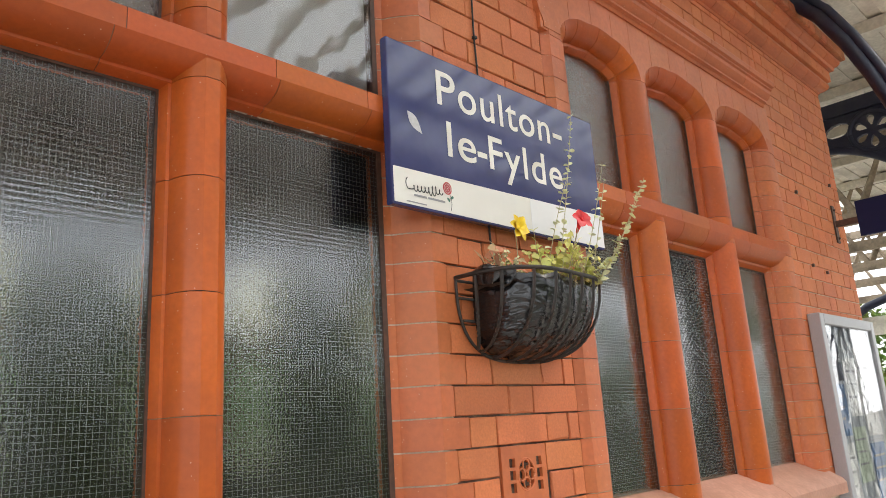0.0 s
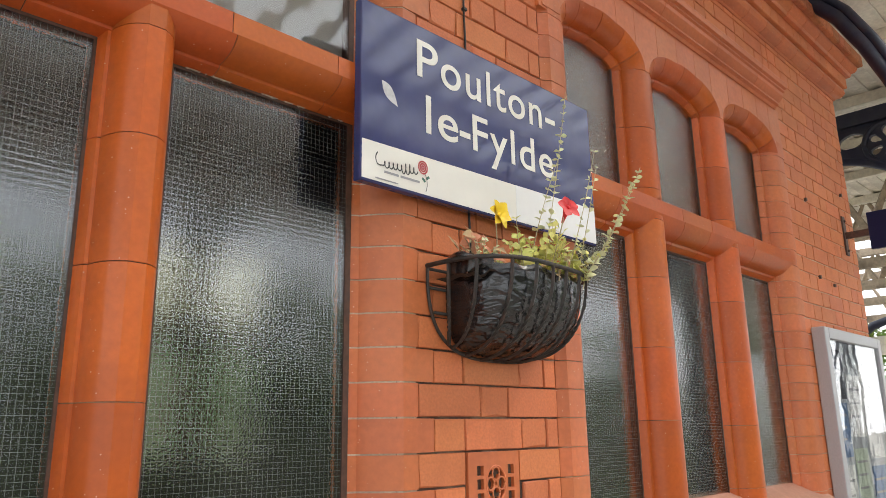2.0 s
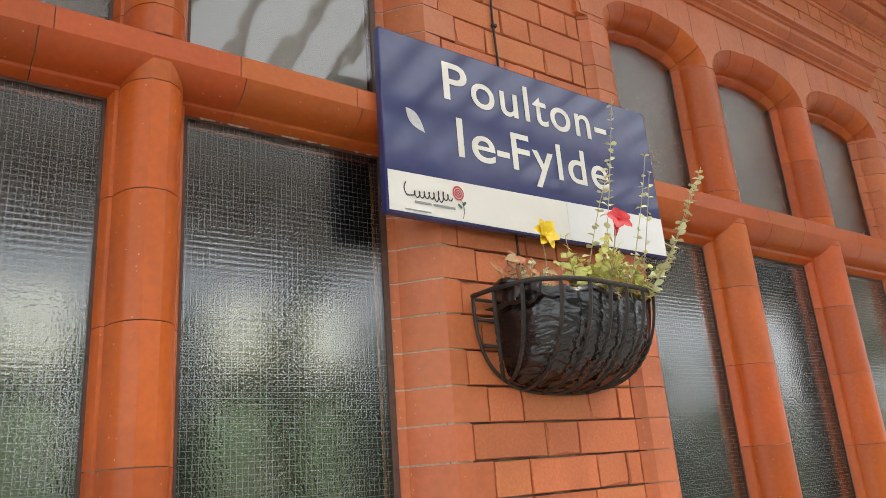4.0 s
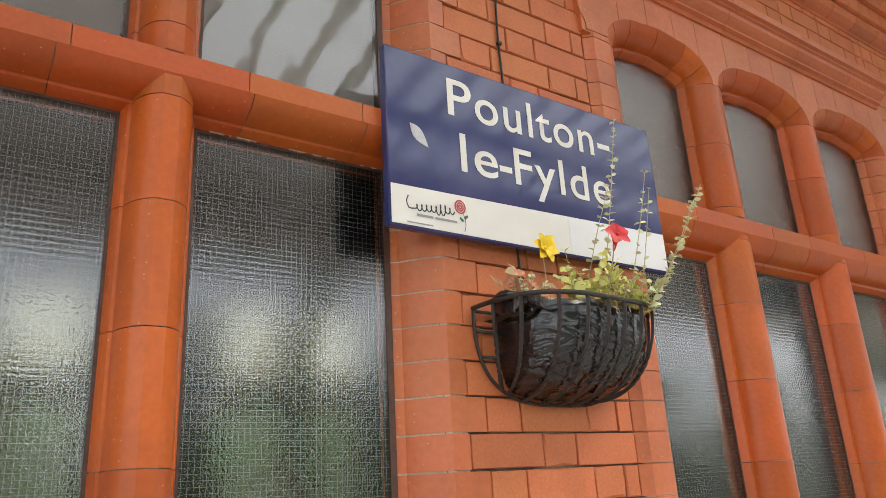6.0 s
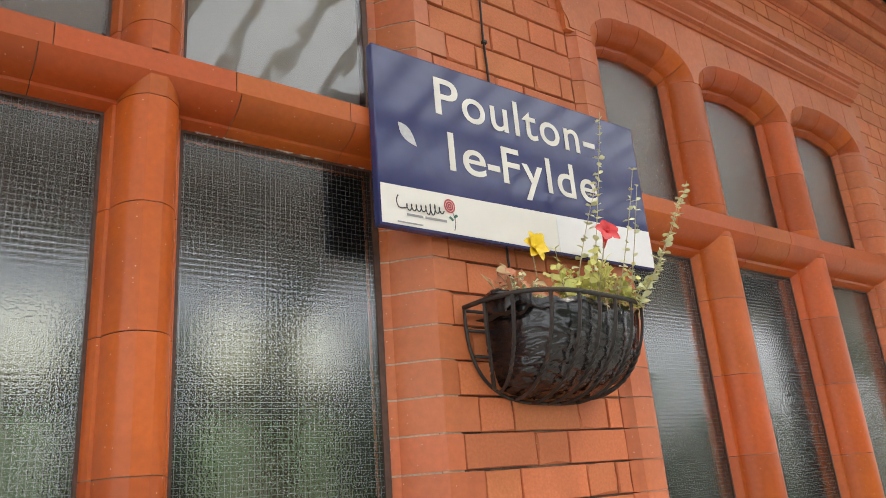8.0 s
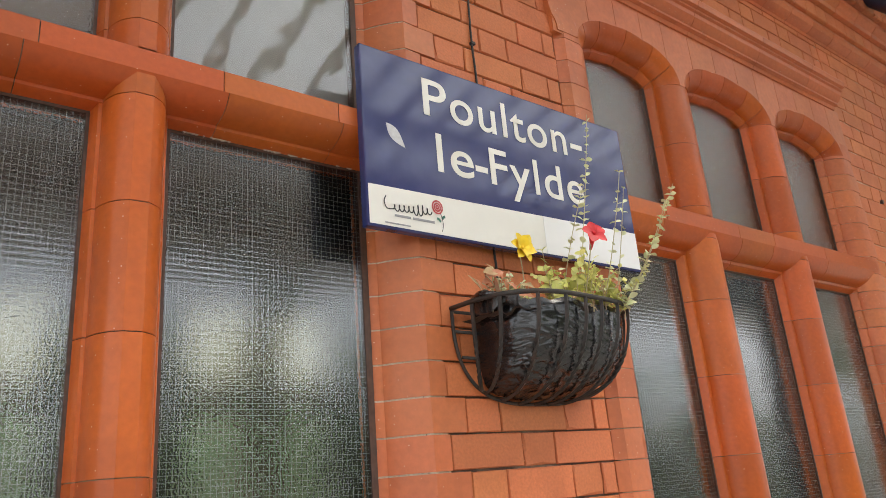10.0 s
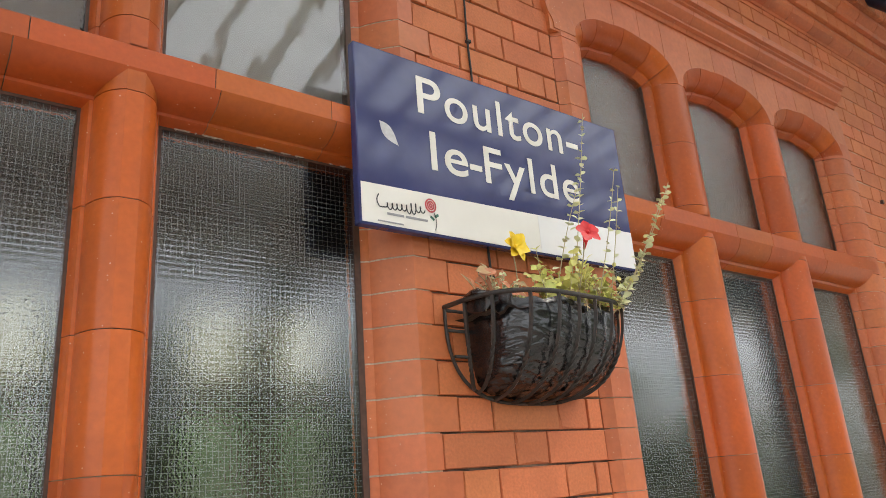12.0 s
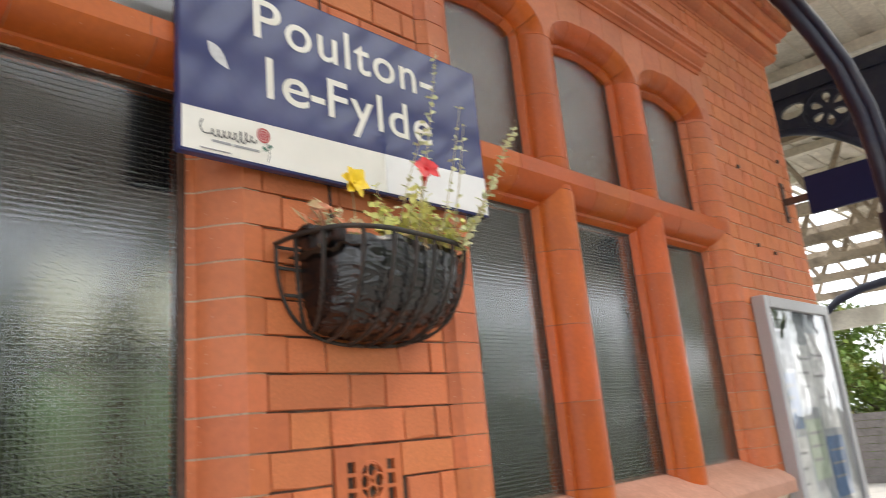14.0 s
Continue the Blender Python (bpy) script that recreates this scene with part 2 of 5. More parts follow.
# ---- mesh helpers ----
def ob_mesh(name, verts, faces, material, parent=None, label="", smooth=False):
    me = bpy.data.meshes.new(name)
    me.from_pydata([tuple(v) for v in verts], [], faces)
    bm = bmesh.new()
    bm.from_mesh(me)
    bmesh.ops.recalc_face_normals(bm, faces=bm.faces)
    bm.to_mesh(me)
    bm.free()
    me.polygons.foreach_set("use_smooth", [True] * len(me.polygons))
    if not smooth:
        me.set_sharp_from_angle(angle=radians(24))
    me.materials.append(material)
    ob = new(name, me)
    if parent:
        ob.parent = parent
    if label:
        ob["label"] = label
    return ob


def part(name, bm, material, parent=None, label="", smooth=False):
    me = bpy.data.meshes.new(name)
    bmesh.ops.recalc_face_normals(bm, faces=bm.faces)
    bm.to_mesh(me)
    bm.free()
    if smooth:
        me.polygons.foreach_set("use_smooth", [True] * len(me.polygons))
    me.materials.append(material)
    ob = new(name, me)
    if parent:
        ob.parent = parent
    if label:
        ob["label"] = label
    return ob


def thing(name, label, category, kind="", group="", at=(0, 0, 0)):
    ob = new(name)
    ob.location = at
    ob.empty_display_size = 0.05
    return tagged(ob, label, category, group, kind)


def add_box(bm, x0, x1, y0, y1, z0, z1, bevel=0.0):
    m = Matrix.Translation(((x0 + x1) / 2, (y0 + y1) / 2, (z0 + z1) / 2)) @ Matrix.Diagonal((abs(x1 - x0), abs(y1 - y0), abs(z1 - z0), 1))
    r = bmesh.ops.create_cube(bm, size=1, matrix=m)
    if bevel:
        es = list({e for v in r["verts"] for e in v.link_edges})
        bmesh.ops.bevel(bm, geom=es, offset=bevel, segments=2, affect="EDGES", profile=0.5)


def box(name, x0, x1, y0, y1, z0, z1, material, parent=None, label="", bevel=0.0):
    bm = bmesh.new()
    add_box(bm, x0, x1, y0, y1, z0, z1, bevel)
    return part(name, bm, material, parent, label)


def tube_data(points, radius, sides=8, twist=0.0, square=False):
    """Verts and faces of a bar along points; radius may be a list."""
    pts = [Vector(p) for p in points]
    vs, fs = [], []
    up = Vector((0.13, 0.31, 0.94))
    n = 4 if square else sides
    for i, p in enumerate(pts):
        d = (pts[min(i + 1, len(pts) - 1)] - pts[max(i - 1, 0)]).normalized()
        a = d.cross(up)
        a = a.normalized() if a.length > 1e-4 else Vector((1, 0, 0))
        b = d.cross(a).normalized()
        r = radius[i] if isinstance(radius, (list, tuple)) else radius
        for k in range(n):
            an = 2 * math.pi * k / n + (twist[i] if isinstance(twist, list) else twist * i)
            vs.append(p + a * (r * math.cos(an)) + b * (r * math.sin(an)))
    for i in range(len(pts) - 1):
        for k in range(n):
            k2 = (k + 1) % n
            fs.append((i * n + k, i * n + k2, (i + 1) * n + k2, (i + 1) * n + k))
    fs.append(tuple(range(n)))
    fs.append(tuple(range((len(pts) - 1) * n, len(pts) * n)))
    return vs, fs


def tube(name, points, radius, material, parent=None, label="", sides=8, twist=0.0, square=False):
    vs, fs = tube_data(points, radius, sides, twist, square)
    return ob_mesh(name, vs, fs, material, parent, label, smooth=not square)


def extrude_z(name, outline, z0, z1, material, parent=None, label="", smooth=False):
    """An upright piece with the plan outline [(x, y), ...]."""
    n = len(outline)
    vs = [(x, y, z0) for x, y in outline] + [(x, y, z1) for x, y in outline]
    fs = [(i, (i + 1) % n, n + (i + 1) % n, n + i) for i in range(n)] + [tuple(range(n)), tuple(range(n, 2 * n))]
    return ob_mesh(name, vs, fs, material, parent, label)


def extrude_x(name, outline, x0, x1, material, parent=None, label=""):
    """A level piece with the section [(y, z), ...]."""
    n = len(outline)
    vs = [(x0, y, z) for y, z in outline] + [(x1, y, z) for y, z in outline]
    fs = [(i, (i + 1) % n, n + (i + 1) % n, n + i) for i in range(n)] + [tuple(range(n)), tuple(range(n, 2 * n))]
    return ob_mesh(name, vs, fs, material, parent, label)


# ---- plan of the wall ----
BACK = 1.95              # inner face of the wall
BRICK_Y = 1.476          # face of the brickwork
STONE_Y = 1.458          # face of the terracotta dressings
COURSE, ZERO = 0.0857, 1.820
GAP = 0.0022


def roll(dx, d):
    """Moulding from the arris (0, 0) inwards: (offset into the opening, depth)."""
    u, v = dx / 0.06, d / 0.11
    return [(0, 0), (0.011 * u, 0.0072 * v), (0.0205 * u, 0.0155 * v), (0.0295 * u, 0.0275 * v), (0.0365 * u, 0.0430 * v), (0.0415 * u, 0.0600 * v),
            (0.0435 * u, 0.076 * v), (0.0440 * u, 0.080 * v), (0.0505 * u, 0.0815 * v), (0.0520 * u, 0.084 * v), (dx, d)]


def mullion_outline(c, flat, dx, d, front):
    half = [(flat / 2 + o, front + y) for o, y in roll(dx, d)] + [(flat / 2 + dx, front + d + 0.06)]
    return [(c - x, y) for x, y in reversed(half)] + [(c + x, y) for x, y in half]


def mullion(parent, c, joints, flat, dx, d, front):
    for a, b in zip(joints, joints[1:]):
        extrude_z("mullion_block", mullion_outline(c, flat, dx, d, front), a + GAP / 2, b - GAP / 2, TERRA, parent)
    extrude_z("mullion_bed", mullion_outline(c, flat - 0.002, dx - 0.002, d, front + 0.0022), joints[0] + 0.004, joints[-1] - 0.004, DARK_MORTAR, parent)


def transom(parent, xs, z0, z1, dx, d, front, steps):
    """Level bar: flat face z0 to z1, moulded below, weathered on top; the joints step sideways between face and moulding."""
    back = front + d + 0.06
    low = [(front, z0)] + [(front + y, z0 - o) for o, y in roll(dx, d)[1:]] + [(back, z0 - dx), (back, z0)]
    high = [(front, z1), (front, z0), (back, z0), (back, z1 + 0.03), (front + 0.02, z1 + 0.012), (front + 0.003, z1 + 0.002)]
    for (a, sa), (b, sb) in zip(zip(xs, steps), zip(xs[1:], steps[1:])):
        vs, fs = [], []
        for prof, p, q in ((low, a, b), (high, a + sa, b + sb)):
            n, o = len(prof), len(vs)
            vs += [(p + GAP / 2, y, z) for y, z in prof] + [(q - GAP / 2, y, z) for y, z in prof]
            fs += [(o + i, o + (i + 1) % n, o + n + (i + 1) % n, o + n + i) for i in range(n)] + [tuple(range(o, o + n)), tuple(range(o + n, o + 2 * n))]
        ob_mesh("transom_block", vs, fs, TERRA, parent)
    bed = [(front + 0.0022, z1 - 0.001), (front + 0.0022, z0)] + [(front + y + 0.0022, z0 - o + 0.0015) for o, y in roll(dx, d)[1:]] + [(back, z0 - dx + 0.002), (back, z1)]
    extrude_x("transom_bed", bed, xs[0] + 0.004, xs[-1] - 0.004, DARK_MORTAR, parent)


def arch_path(x0, x1, spring, top, n=20):
    """Flattened arch from the left springing over to the right one: points and inward normals."""
    rx, rz = (x1 - x0) * 0.34, top - spring
    pts = []
    for i in range(n + 1):
        a = math.pi / 2 * i / n
        pts.append((x0 + rx * (1 - math.cos(a)), spring + rz * math.sin(a) * 0.93))
    mid = [(x0 + rx + (x1 - x0 - 2 * rx) * i / 8, spring + rz * (0.93 + 0.07 * math.sin(math.pi * i / 8))) for i in range(1, 8)]
    pts = pts + mid + [(x1 - (x - x0), z) for x, z in reversed(pts)]
    nrm = []
    for i in range(len(pts)):
        a, b = pts[max(i - 1, 0)], pts[min(i + 1, len(pts) - 1)]
        dx, dz = b[0] - a[0], b[1] - a[1]
        ln = math.hypot(dx, dz)
        nrm.append((dz / ln, -dx / ln))
    nrm[0], nrm[-1] = (1, 0), (-1, 0)
    return pts, nrm


def arch(parent, x0, x1, spring, top, dx, d, front, cuts=6):
    """Moulded voussoirs of one light."""
    pts, nrm = arch_path(x0, x1, spring, top)
    prof = roll(dx, d) + [(dx, d + 0.06), (-0.012, d + 0.06), (-0.012, 0.012)]
    marks = [round(k * (len(pts) - 1) / cuts) for k in range(cuts + 1)]
    for a, b in zip(marks, marks[1:]):
        vs, fs = [], []
        m = len(prof)
        idx = list(range(a, b + 1))
        for j, i in enumerate(idx):
            t = 0.0
            (px, pz), (nx, nz) = pts[i], nrm[i]
            tx, tz = -nz, nx
            t = GAP / 2 if j == 0 else (-GAP / 2 if j == len(idx) - 1 else 0)
            for o, y in prof:
                vs.append((px + nx * o + tx * t, front + y, pz + nz * o + tz * t))
        for j in range(len(idx) - 1):
            for k in range(m):
                k2 = (k + 1) % m
                fs.append((j * m + k, j * m + k2, (j + 1) * m + k2, (j + 1) * m + k))
        fs += [tuple(range(m)), tuple(range((len(idx) - 1) * m, len(idx) * m))]
        ob_mesh("arch_block", vs, fs, TERRA, parent)


def spandrel(parent, lights, left, right, spring, top, head, front):
    """Face stones above the arches, cut to their curves."""
    def soffit(x):
        for x0, x1 in lights:
            if x0 < x < x1:
                pts, _ = arch_path(x0, x1, spring, top)
                for (ax, az), (bx, bz) in zip(pts, pts[1:]):
                    if ax <= x <= bx and bx > ax:
                        return az + (bz - az) * (x - ax) / (bx - ax)
        return spring
    cuts = [left]
    for x0, x1 in lights:
        w = x1 - x0
        cuts += [x0 + w * 0.13, x0 + w * 0.40, x0 + w * 0.66, x1 - w * 0.10]
    cuts.append(right)
    for a, b in zip(cuts, cuts[1:]):
        xs = {a + GAP / 2, b - GAP / 2}
        for x0, x1 in lights:
            xs |= {x0 + (x1 - x0) * k / 40 for k in range(41)} | {x0 - 1e-4, x1 + 1e-4}
        xs = sorted(x for x in xs if a + GAP / 2 <= x <= b - GAP / 2)
        vs, fs = [], []
        for x in xs:
            zz = soffit(x)
            for y in (front, front + 0.10):
                vs += [(x, y, zz), (x, y, head)]
        for i in range(len(xs) - 1):
            k = 4 * i
            fs += [(k, k + 1, k + 5, k + 4), (k + 2, k + 3, k + 7, k + 6), (k, k + 2, k + 6, k + 4), (k + 1, k + 3, k + 7, k + 5)]
        k = 4 * (len(xs) - 1)
        fs += [(0, 1, 3, 2), (k, k + 1, k + 3, k + 2)]
        ob_mesh("spandrel_block", vs, fs, PALE_TERRA, parent)


def pane(parent, x0, x1, z0, z1, y, glass, wired=False, arched=None):
    """A sheet of glass with a dark frame round it, and a wire net in the sheet."""
    fr = bmesh.new()
    w = 0.007
    add_box(fr, x0 - 0.01, x0 + w, y - 0.003, y + 0.03, z0 - 0.01, z1 + 0.01)
    add_box(fr, x1 - w, x1 + 0.01, y - 0.003, y + 0.03, z0 - 0.01, z1 + 0.01)
    add_box(fr, x0 + w, x1 - w, y - 0.003, y + 0.03, z0 - 0.01, z0 + w)
    if not arched:
        add_box(fr, x0 + w, x1 - w, y - 0.003, y + 0.03, z1 - w, z1 + 0.01)
    part("window_frame", fr, FRAME, parent, "dark brown glazing frame")
    g = box("pane", x0, x1, y, y + 0.006, z0, z1, glass, parent)
    if wired:                                   # smooth face outside, cast relief inside
        g.data.materials.append(WIRED_BACK)
        for poly in g.data.polygons:
            poly.material_index = 0 if poly.normal.y < -0.5 else 1
    if wired:
        vs, fs = [], []
        r = 0.00034
        step = 0.0125
        for k in range(1, int((x1 - x0) / step)):
            x = x0 + k * step
            b = len(vs)
            vs += [(x - r, y + 0.0026, z0), (x + r, y + 0.0026, z0), (x + r, y + 0.0026, z1), (x - r, y + 0.0026, z1)]
            fs.append((b, b + 1, b + 2, b + 3))
        for k in range(1, int((z1 - z0) / step)):
            z = z0 + k * step
            b = len(vs)
            vs += [(x0, y + 0.0032, z - r), (x1, y + 0.0032, z - r), (x1, y + 0.0032, z + r), (x0, y + 0.0032, z + r)]
            fs.append((b, b + 1, b + 2, b + 3))
        tagged(ob_mesh("wire_net", vs, fs, WIRE, parent), kind="stuff")
    return g


# ---- left window ----
window_1 = thing("window_1", "terracotta mullioned window with wired and textured glass", "window", "structure")
L_C, L_FLAT, L_DX, L_D = 0.937, 0.035, 0.061, 0.106
L_T0, L_T1 = 2.644, 2.694
JAMB_L = 1.568
mullion(window_1, L_C, [1.50, 1.592, 1.846, 2.102, 2.358, 2.592, 2.70], L_FLAT, L_DX, L_D, STONE_Y + 0.003)
mullion(window_1, L_C, [2.66, 2.768, 3.00, 3.22], L_FLAT, L_DX, L_D, STONE_Y + 0.003)
mullion(window_1, 0.30, [1.50, 1.846, 2.102, 2.358, 2.592, 2.70], L_FLAT, L_DX, L_D, STONE_Y + 0.003)
mullion(window_1, 0.30, [2.66, 2.768, 3.00, 3.22], L_FLAT, L_DX, L_D, STONE_Y + 0.003)
transom(window_1, [-0.34, 0.30, 0.715, 1.113, 1.40, JAMB_L], L_T0, L_T1, L_DX, L_D, STONE_Y, [0, 0, 0.024, -0.013, -0.014, 0])
LIGHTS_L = [(-0.31, 0.2825), (0.3175, L_C - L_FLAT / 2), (L_C + L_FLAT / 2, JAMB_L)]
for a, b in LIGHTS_L:
    arch(window_1, a, b, 3.21, 3.345, L_DX, L_D, STONE_Y)
spandrel(window_1, LIGHTS_L, -0.40, 1.66, 3.21, 3.345, 3.45, STONE_Y + 0.001)
GY = STONE_Y + L_D + 0.006
# pale board added behind the clear pane to raise its brightness
box("added_backing", LIGHTS_L[2][0] + 0.05, LIGHTS_L[2][1] - 0.05, GY + 0.03, GY + 0.04, L_T1 - 0.02, 3.34, PANEL, window_1, "pale board added behind the upper pane to brighten it")
for i, (a, b) in enumerate(LIGHTS_L):
    pane(window_1, a + L_DX, b - L_DX, 1.50, L_T0 - L_DX, GY, WIRED, wired=True)
    pane(window_1, a + L_DX, b - L_DX, L_T1 - 0.01, 3.30, GY, CLEAR if i == 2 else HAMMERED)
    # brown board added behind the hammered panes to set their tone
    if i < 2:
        box("added_backing", a + 0.05, b - 0.05, GY + 0.035, GY + 0.045, L_T1 - 0.02, 3.34, BROWN_PANEL, window_1, "brown board added behind the upper pane to set its tone")

# flakes of white putty under the transom
frng = random.Random(8)
for a, b in LIGHTS_L[2:]:
    x = a + L_DX + 0.01
    while x < b - L_DX - 0.03:
        w = frng.uniform(0.003, 0.05)
        if frng.random() < 0.5:
            top, n = L_T0 - L_DX + 0.002, max(3, int(w / 0.004))
            hem = [(x + w * i / n, top - 0.002 - frng.uniform(0.0003, 0.0034) * (0 < i < n)) for i in range(n + 1)]
            rim = hem + [(x + w, top), (x, top)]
            vs = [(px, py, pz) for py in (GY - 0.007, GY - 0.003) for px, pz in rim]
            k = len(rim)
            ob_mesh("putty_flake", vs, [tuple(range(k)), tuple(range(k, 2 * k))] + [(i, (i + 1) % k, k + (i + 1) % k, k + i) for i in range(k)], PUTTY, window_1)
        x += w + frng.uniform(0.005, 0.03)

# ---- right window ----
window_2 = thing("window_2", "three-light terracotta window with arched heads and obscured glass", "window", "structure")
R_FLAT, R_DX, R_D = 0.035, 0.098, 0.096
R_T0, R_T1 = 2.602, 2.656
JAMB_B, JAMB_D, R_B, R_C = 2.345, 4.295, 2.948, 3.630
for c, js in ((R_B, [1.40, 1.53, 1.812, 2.077, 2.343, 2.575, 2.665]), (R_C, [1.40, 1.535, 1.79, 2.058, 2.323, 2.575, 2.665])):
    mullion(window_2, c, js, R_FLAT, R_DX, R_D, STONE_Y + 0.003)
    mullion(window_2, c, [2.625, 2.70, 2.955, 3.215], R_FLAT, R_DX, R_D, STONE_Y + 0.003)
transom(window_2, [JAMB_B - 0.03, 2.66, 3.15, 3.38, 3.84, JAMB_D + 0.045], R_T0, R_T1, R_DX, R_D, STONE_Y, [0, 0.018, -0.015, 0.015, -0.018, 0])
LIGHTS_R = [(JAMB_B, R_B - R_FLAT / 2), (R_B + R_FLAT / 2, R_C - R_FLAT / 2), (R_C + R_FLAT / 2, JAMB_D)]
for a, b in LIGHTS_R:
    arch(window_2, a, b, 3.205, 3.350, R_DX, R_D, STONE_Y)
spandrel(window_2, LIGHTS_R, 2.225, 4.375, 3.205, 3.350, 3.47, STONE_Y + 0.001)
GR = STONE_Y + R_D + 0.006
for i, (a, b) in enumerate(LIGHTS_R):
    pane(window_2, a + R_DX, b - R_DX, 1.50, R_T0 - R_DX, GR, WIRED, wired=True)
    pane(window_2, a + R_DX, b - R_DX, R_T1 - 0.01, 3.31, GR, HAMMERED)
    # same added brown board behind each hammered pane
    box("added_backing", a + 0.07, b - 0.07, GR + 0.035, GR + 0.045, R_T1 - 0.02, 3.34, BROWN_PANEL, window_2, "brown board added behind the upper pane to set its tone")
# sloping sill in sections
for a, b in zip([2.24, 2.94, 3.63, 4.36], [2.94, 3.63, 4.36]):
    extrude_x("window_sill", [(GR + 0.05, 1.525), (GR - 0.004, 1.518), (1.40, 1.43), (1.385, 1.41), (1.385, 1.36), (GR + 0.05, 1.36)],
              a + 0.002, b - 0.002, SILL, window_2, "pale pink terracotta sill")
for a, b in ((-0.4, 0.30), (0.30, 0.936), (0.936, 1.63)):
    extrude_x("window_sill", [(GY + 0.05, 1.515), (GY - 0.004, 1.508), (1.40, 1.43), (1.385, 1.41), (1.385, 1.36), (GY + 0.05, 1.36)],
              a + 0.002, b - 0.002, SILL, window_1, "pale pink terracotta sill")
# moulded string course above the arches
STRING = [(BRICK_Y + 0.02, 3.47), (1.452, 3.47), (1.446, 3.485), (1.430, 3.490), (1.430, 3.500), (1.418, 3.508), (1.404, 3.530), (1.402, 3.548),
          (1.392, 3.552), (1.392, 3.562), (1.378, 3.566), (1.374, 3.590), (1.380, 3.600), (BRICK_Y + 0.02, 3.625)]
for a, b in zip([2.12, 2.55, 3.05, 3.55, 4.0, 4.33], [2.55, 3.05, 3.55, 4.0, 4.33]):
    extrude_x("string_course", STRING, a + 0.001, b - 0.001, PALE_TERRA, window_2)

# ---- masonry ----
wall = thing("wall_front", "orange-red brick station wall with terracotta quoins", "wall", "structure")


def core(x0, x1, z0, z1, y=BRICK_Y + 0.008, m=None, back=BACK):
    return box("wall_core", x0, x1, y, back, z0, z1, m or DARK_MORTAR, wall)


core(1.70, 1.84, 0, 3.95, back=1.84)
core(1.84, 2.225, 0, 3.95)
core(1.60, 1.70, 0, 3.95, back=1.72)      # the reveal is splayed
core(2.225, 2.30, 0, 3.46)
core(4.36, 5.50, 0, 3.95, BRICK_Y + 0.0045, MORTAR)
core(2.225, 4.36, 3.40, 3.95, BRICK_Y + 0.008)
core(2.225, 4.36, 0, 1.37, BRICK_Y + 0.008, BRICK)
core(-4.0, 1.60, 0, 1.37, BRICK_Y + 0.008, BRICK)
core(-4.0, 1.60, 3.40, 3.95, BRICK_Y + 0.008, BRICK)
core(-4.0, -0.40, 1.37, 3.40, BRICK_Y + 0.008, BRICK)

brick_cache = {}


def brick_mesh(w, h, kind, d=0.06):
    """A brick with worn, slightly uneven arrises; a few wears for each size."""
    key = (round(w, 3), round(h, 3), kind)
    if key not in brick_cache:
        r = random.Random(int(w * 7919) + kind)
        x, z = w / 2, h / 2
        ring = [(-x, -z), (0.1 * x, -z), (x, -z), (x, 0), (x, z), (-0.15 * x, z), (-x, z), (-x, 0.1 * z)]
        vs, fs = [(px, d, pz) for px, pz in ring], []
        for px, pz in ring:
            j = r.uniform(0.0, 0.0014)
            vs.append((px - math.copysign(j, px), 0.0035 + j, pz - math.copysign(j, pz)))
        for px, pz in ring:
            c = r.uniform(0.0016, 0.0038) + (0.005 if r.random() < 0.10 else 0)
            vs.append((px - (math.copysign(c, px) if abs(px) > 0.9 * x else 0), 0, pz - (math.copysign(c, pz) if abs(pz) > 0.9 * z else 0)))
        n = len(ring)
        for o in (0, n):
            fs += [(o + i, o + (i + 1) % n, o + n + (i + 1) % n, o + n + i) for i in range(n)]
        fs.append(tuple(range(2 * n, 3 * n)))
        me = bpy.data.meshes.new("brick")
        me.from_pydata(vs, [], fs)
        me.materials.append(BRICK)
        brick_cache[key] = me
    return brick_cache[key]


rng = random.Random(4)


def lay(parent, x0, x1, z0, z1, y=BRICK_Y, joint=0.0035, rough=1.0):
    ob = new("brick", brick_mesh(x1 - x0 - joint, z1 - z0 - joint, rng.randrange(4)))
    ob.location = ((x0 + x1) / 2, y + rng.uniform(-0.0015, 0.0015) * rough, (z0 + z1) / 2 + rng.uniform(-0.0006, 0.0006))
    ob.rotation_euler = (rng.uniform(-0.006, 0.006) * rough, rng.uniform(-0.004, 0.004), rng.uniform(-0.005, 0.005) * rough)
    ob.parent = parent
    return ob


pier = part("pier_brickwork", (lambda b: (add_box(b, 1.72, 2.22, BRICK_Y + 0.02, BRICK_Y + 0.03, 1.30, 3.90), b)[1])(bmesh.new()), DARK_MORTAR, wall)
ODD = [1.717, 1.832, 2.066, 2.180, 2.236]
EVEN = [1.664, 1.896, 2.010, 2.238]
THIRD = [1.718, 1.830, 2.062, 2.178, 2.236]
for k in range(-6, 25):
    z0 = ZERO + k * COURSE
    z1 = z0 + COURSE
    cuts = EVEN if k % 2 == 0 else (ODD if k % 4 == 3 else THIRD)
    for a, b in zip(cuts, cuts[1:]):
        if k in (-2, -3) and b > 1.836 and a < 2.04:       # the air brick sits here
            a2, b2 = (a, 1.834) if a < 1.83 else (2.045, b)
            if b2 - a2 < 0.03 or (a >= 1.83 and b <= 2.045):
                continue
            lay(wall, a2, b2, z0, z1)
            continue
        lay(wall, a, b, z0, z1)

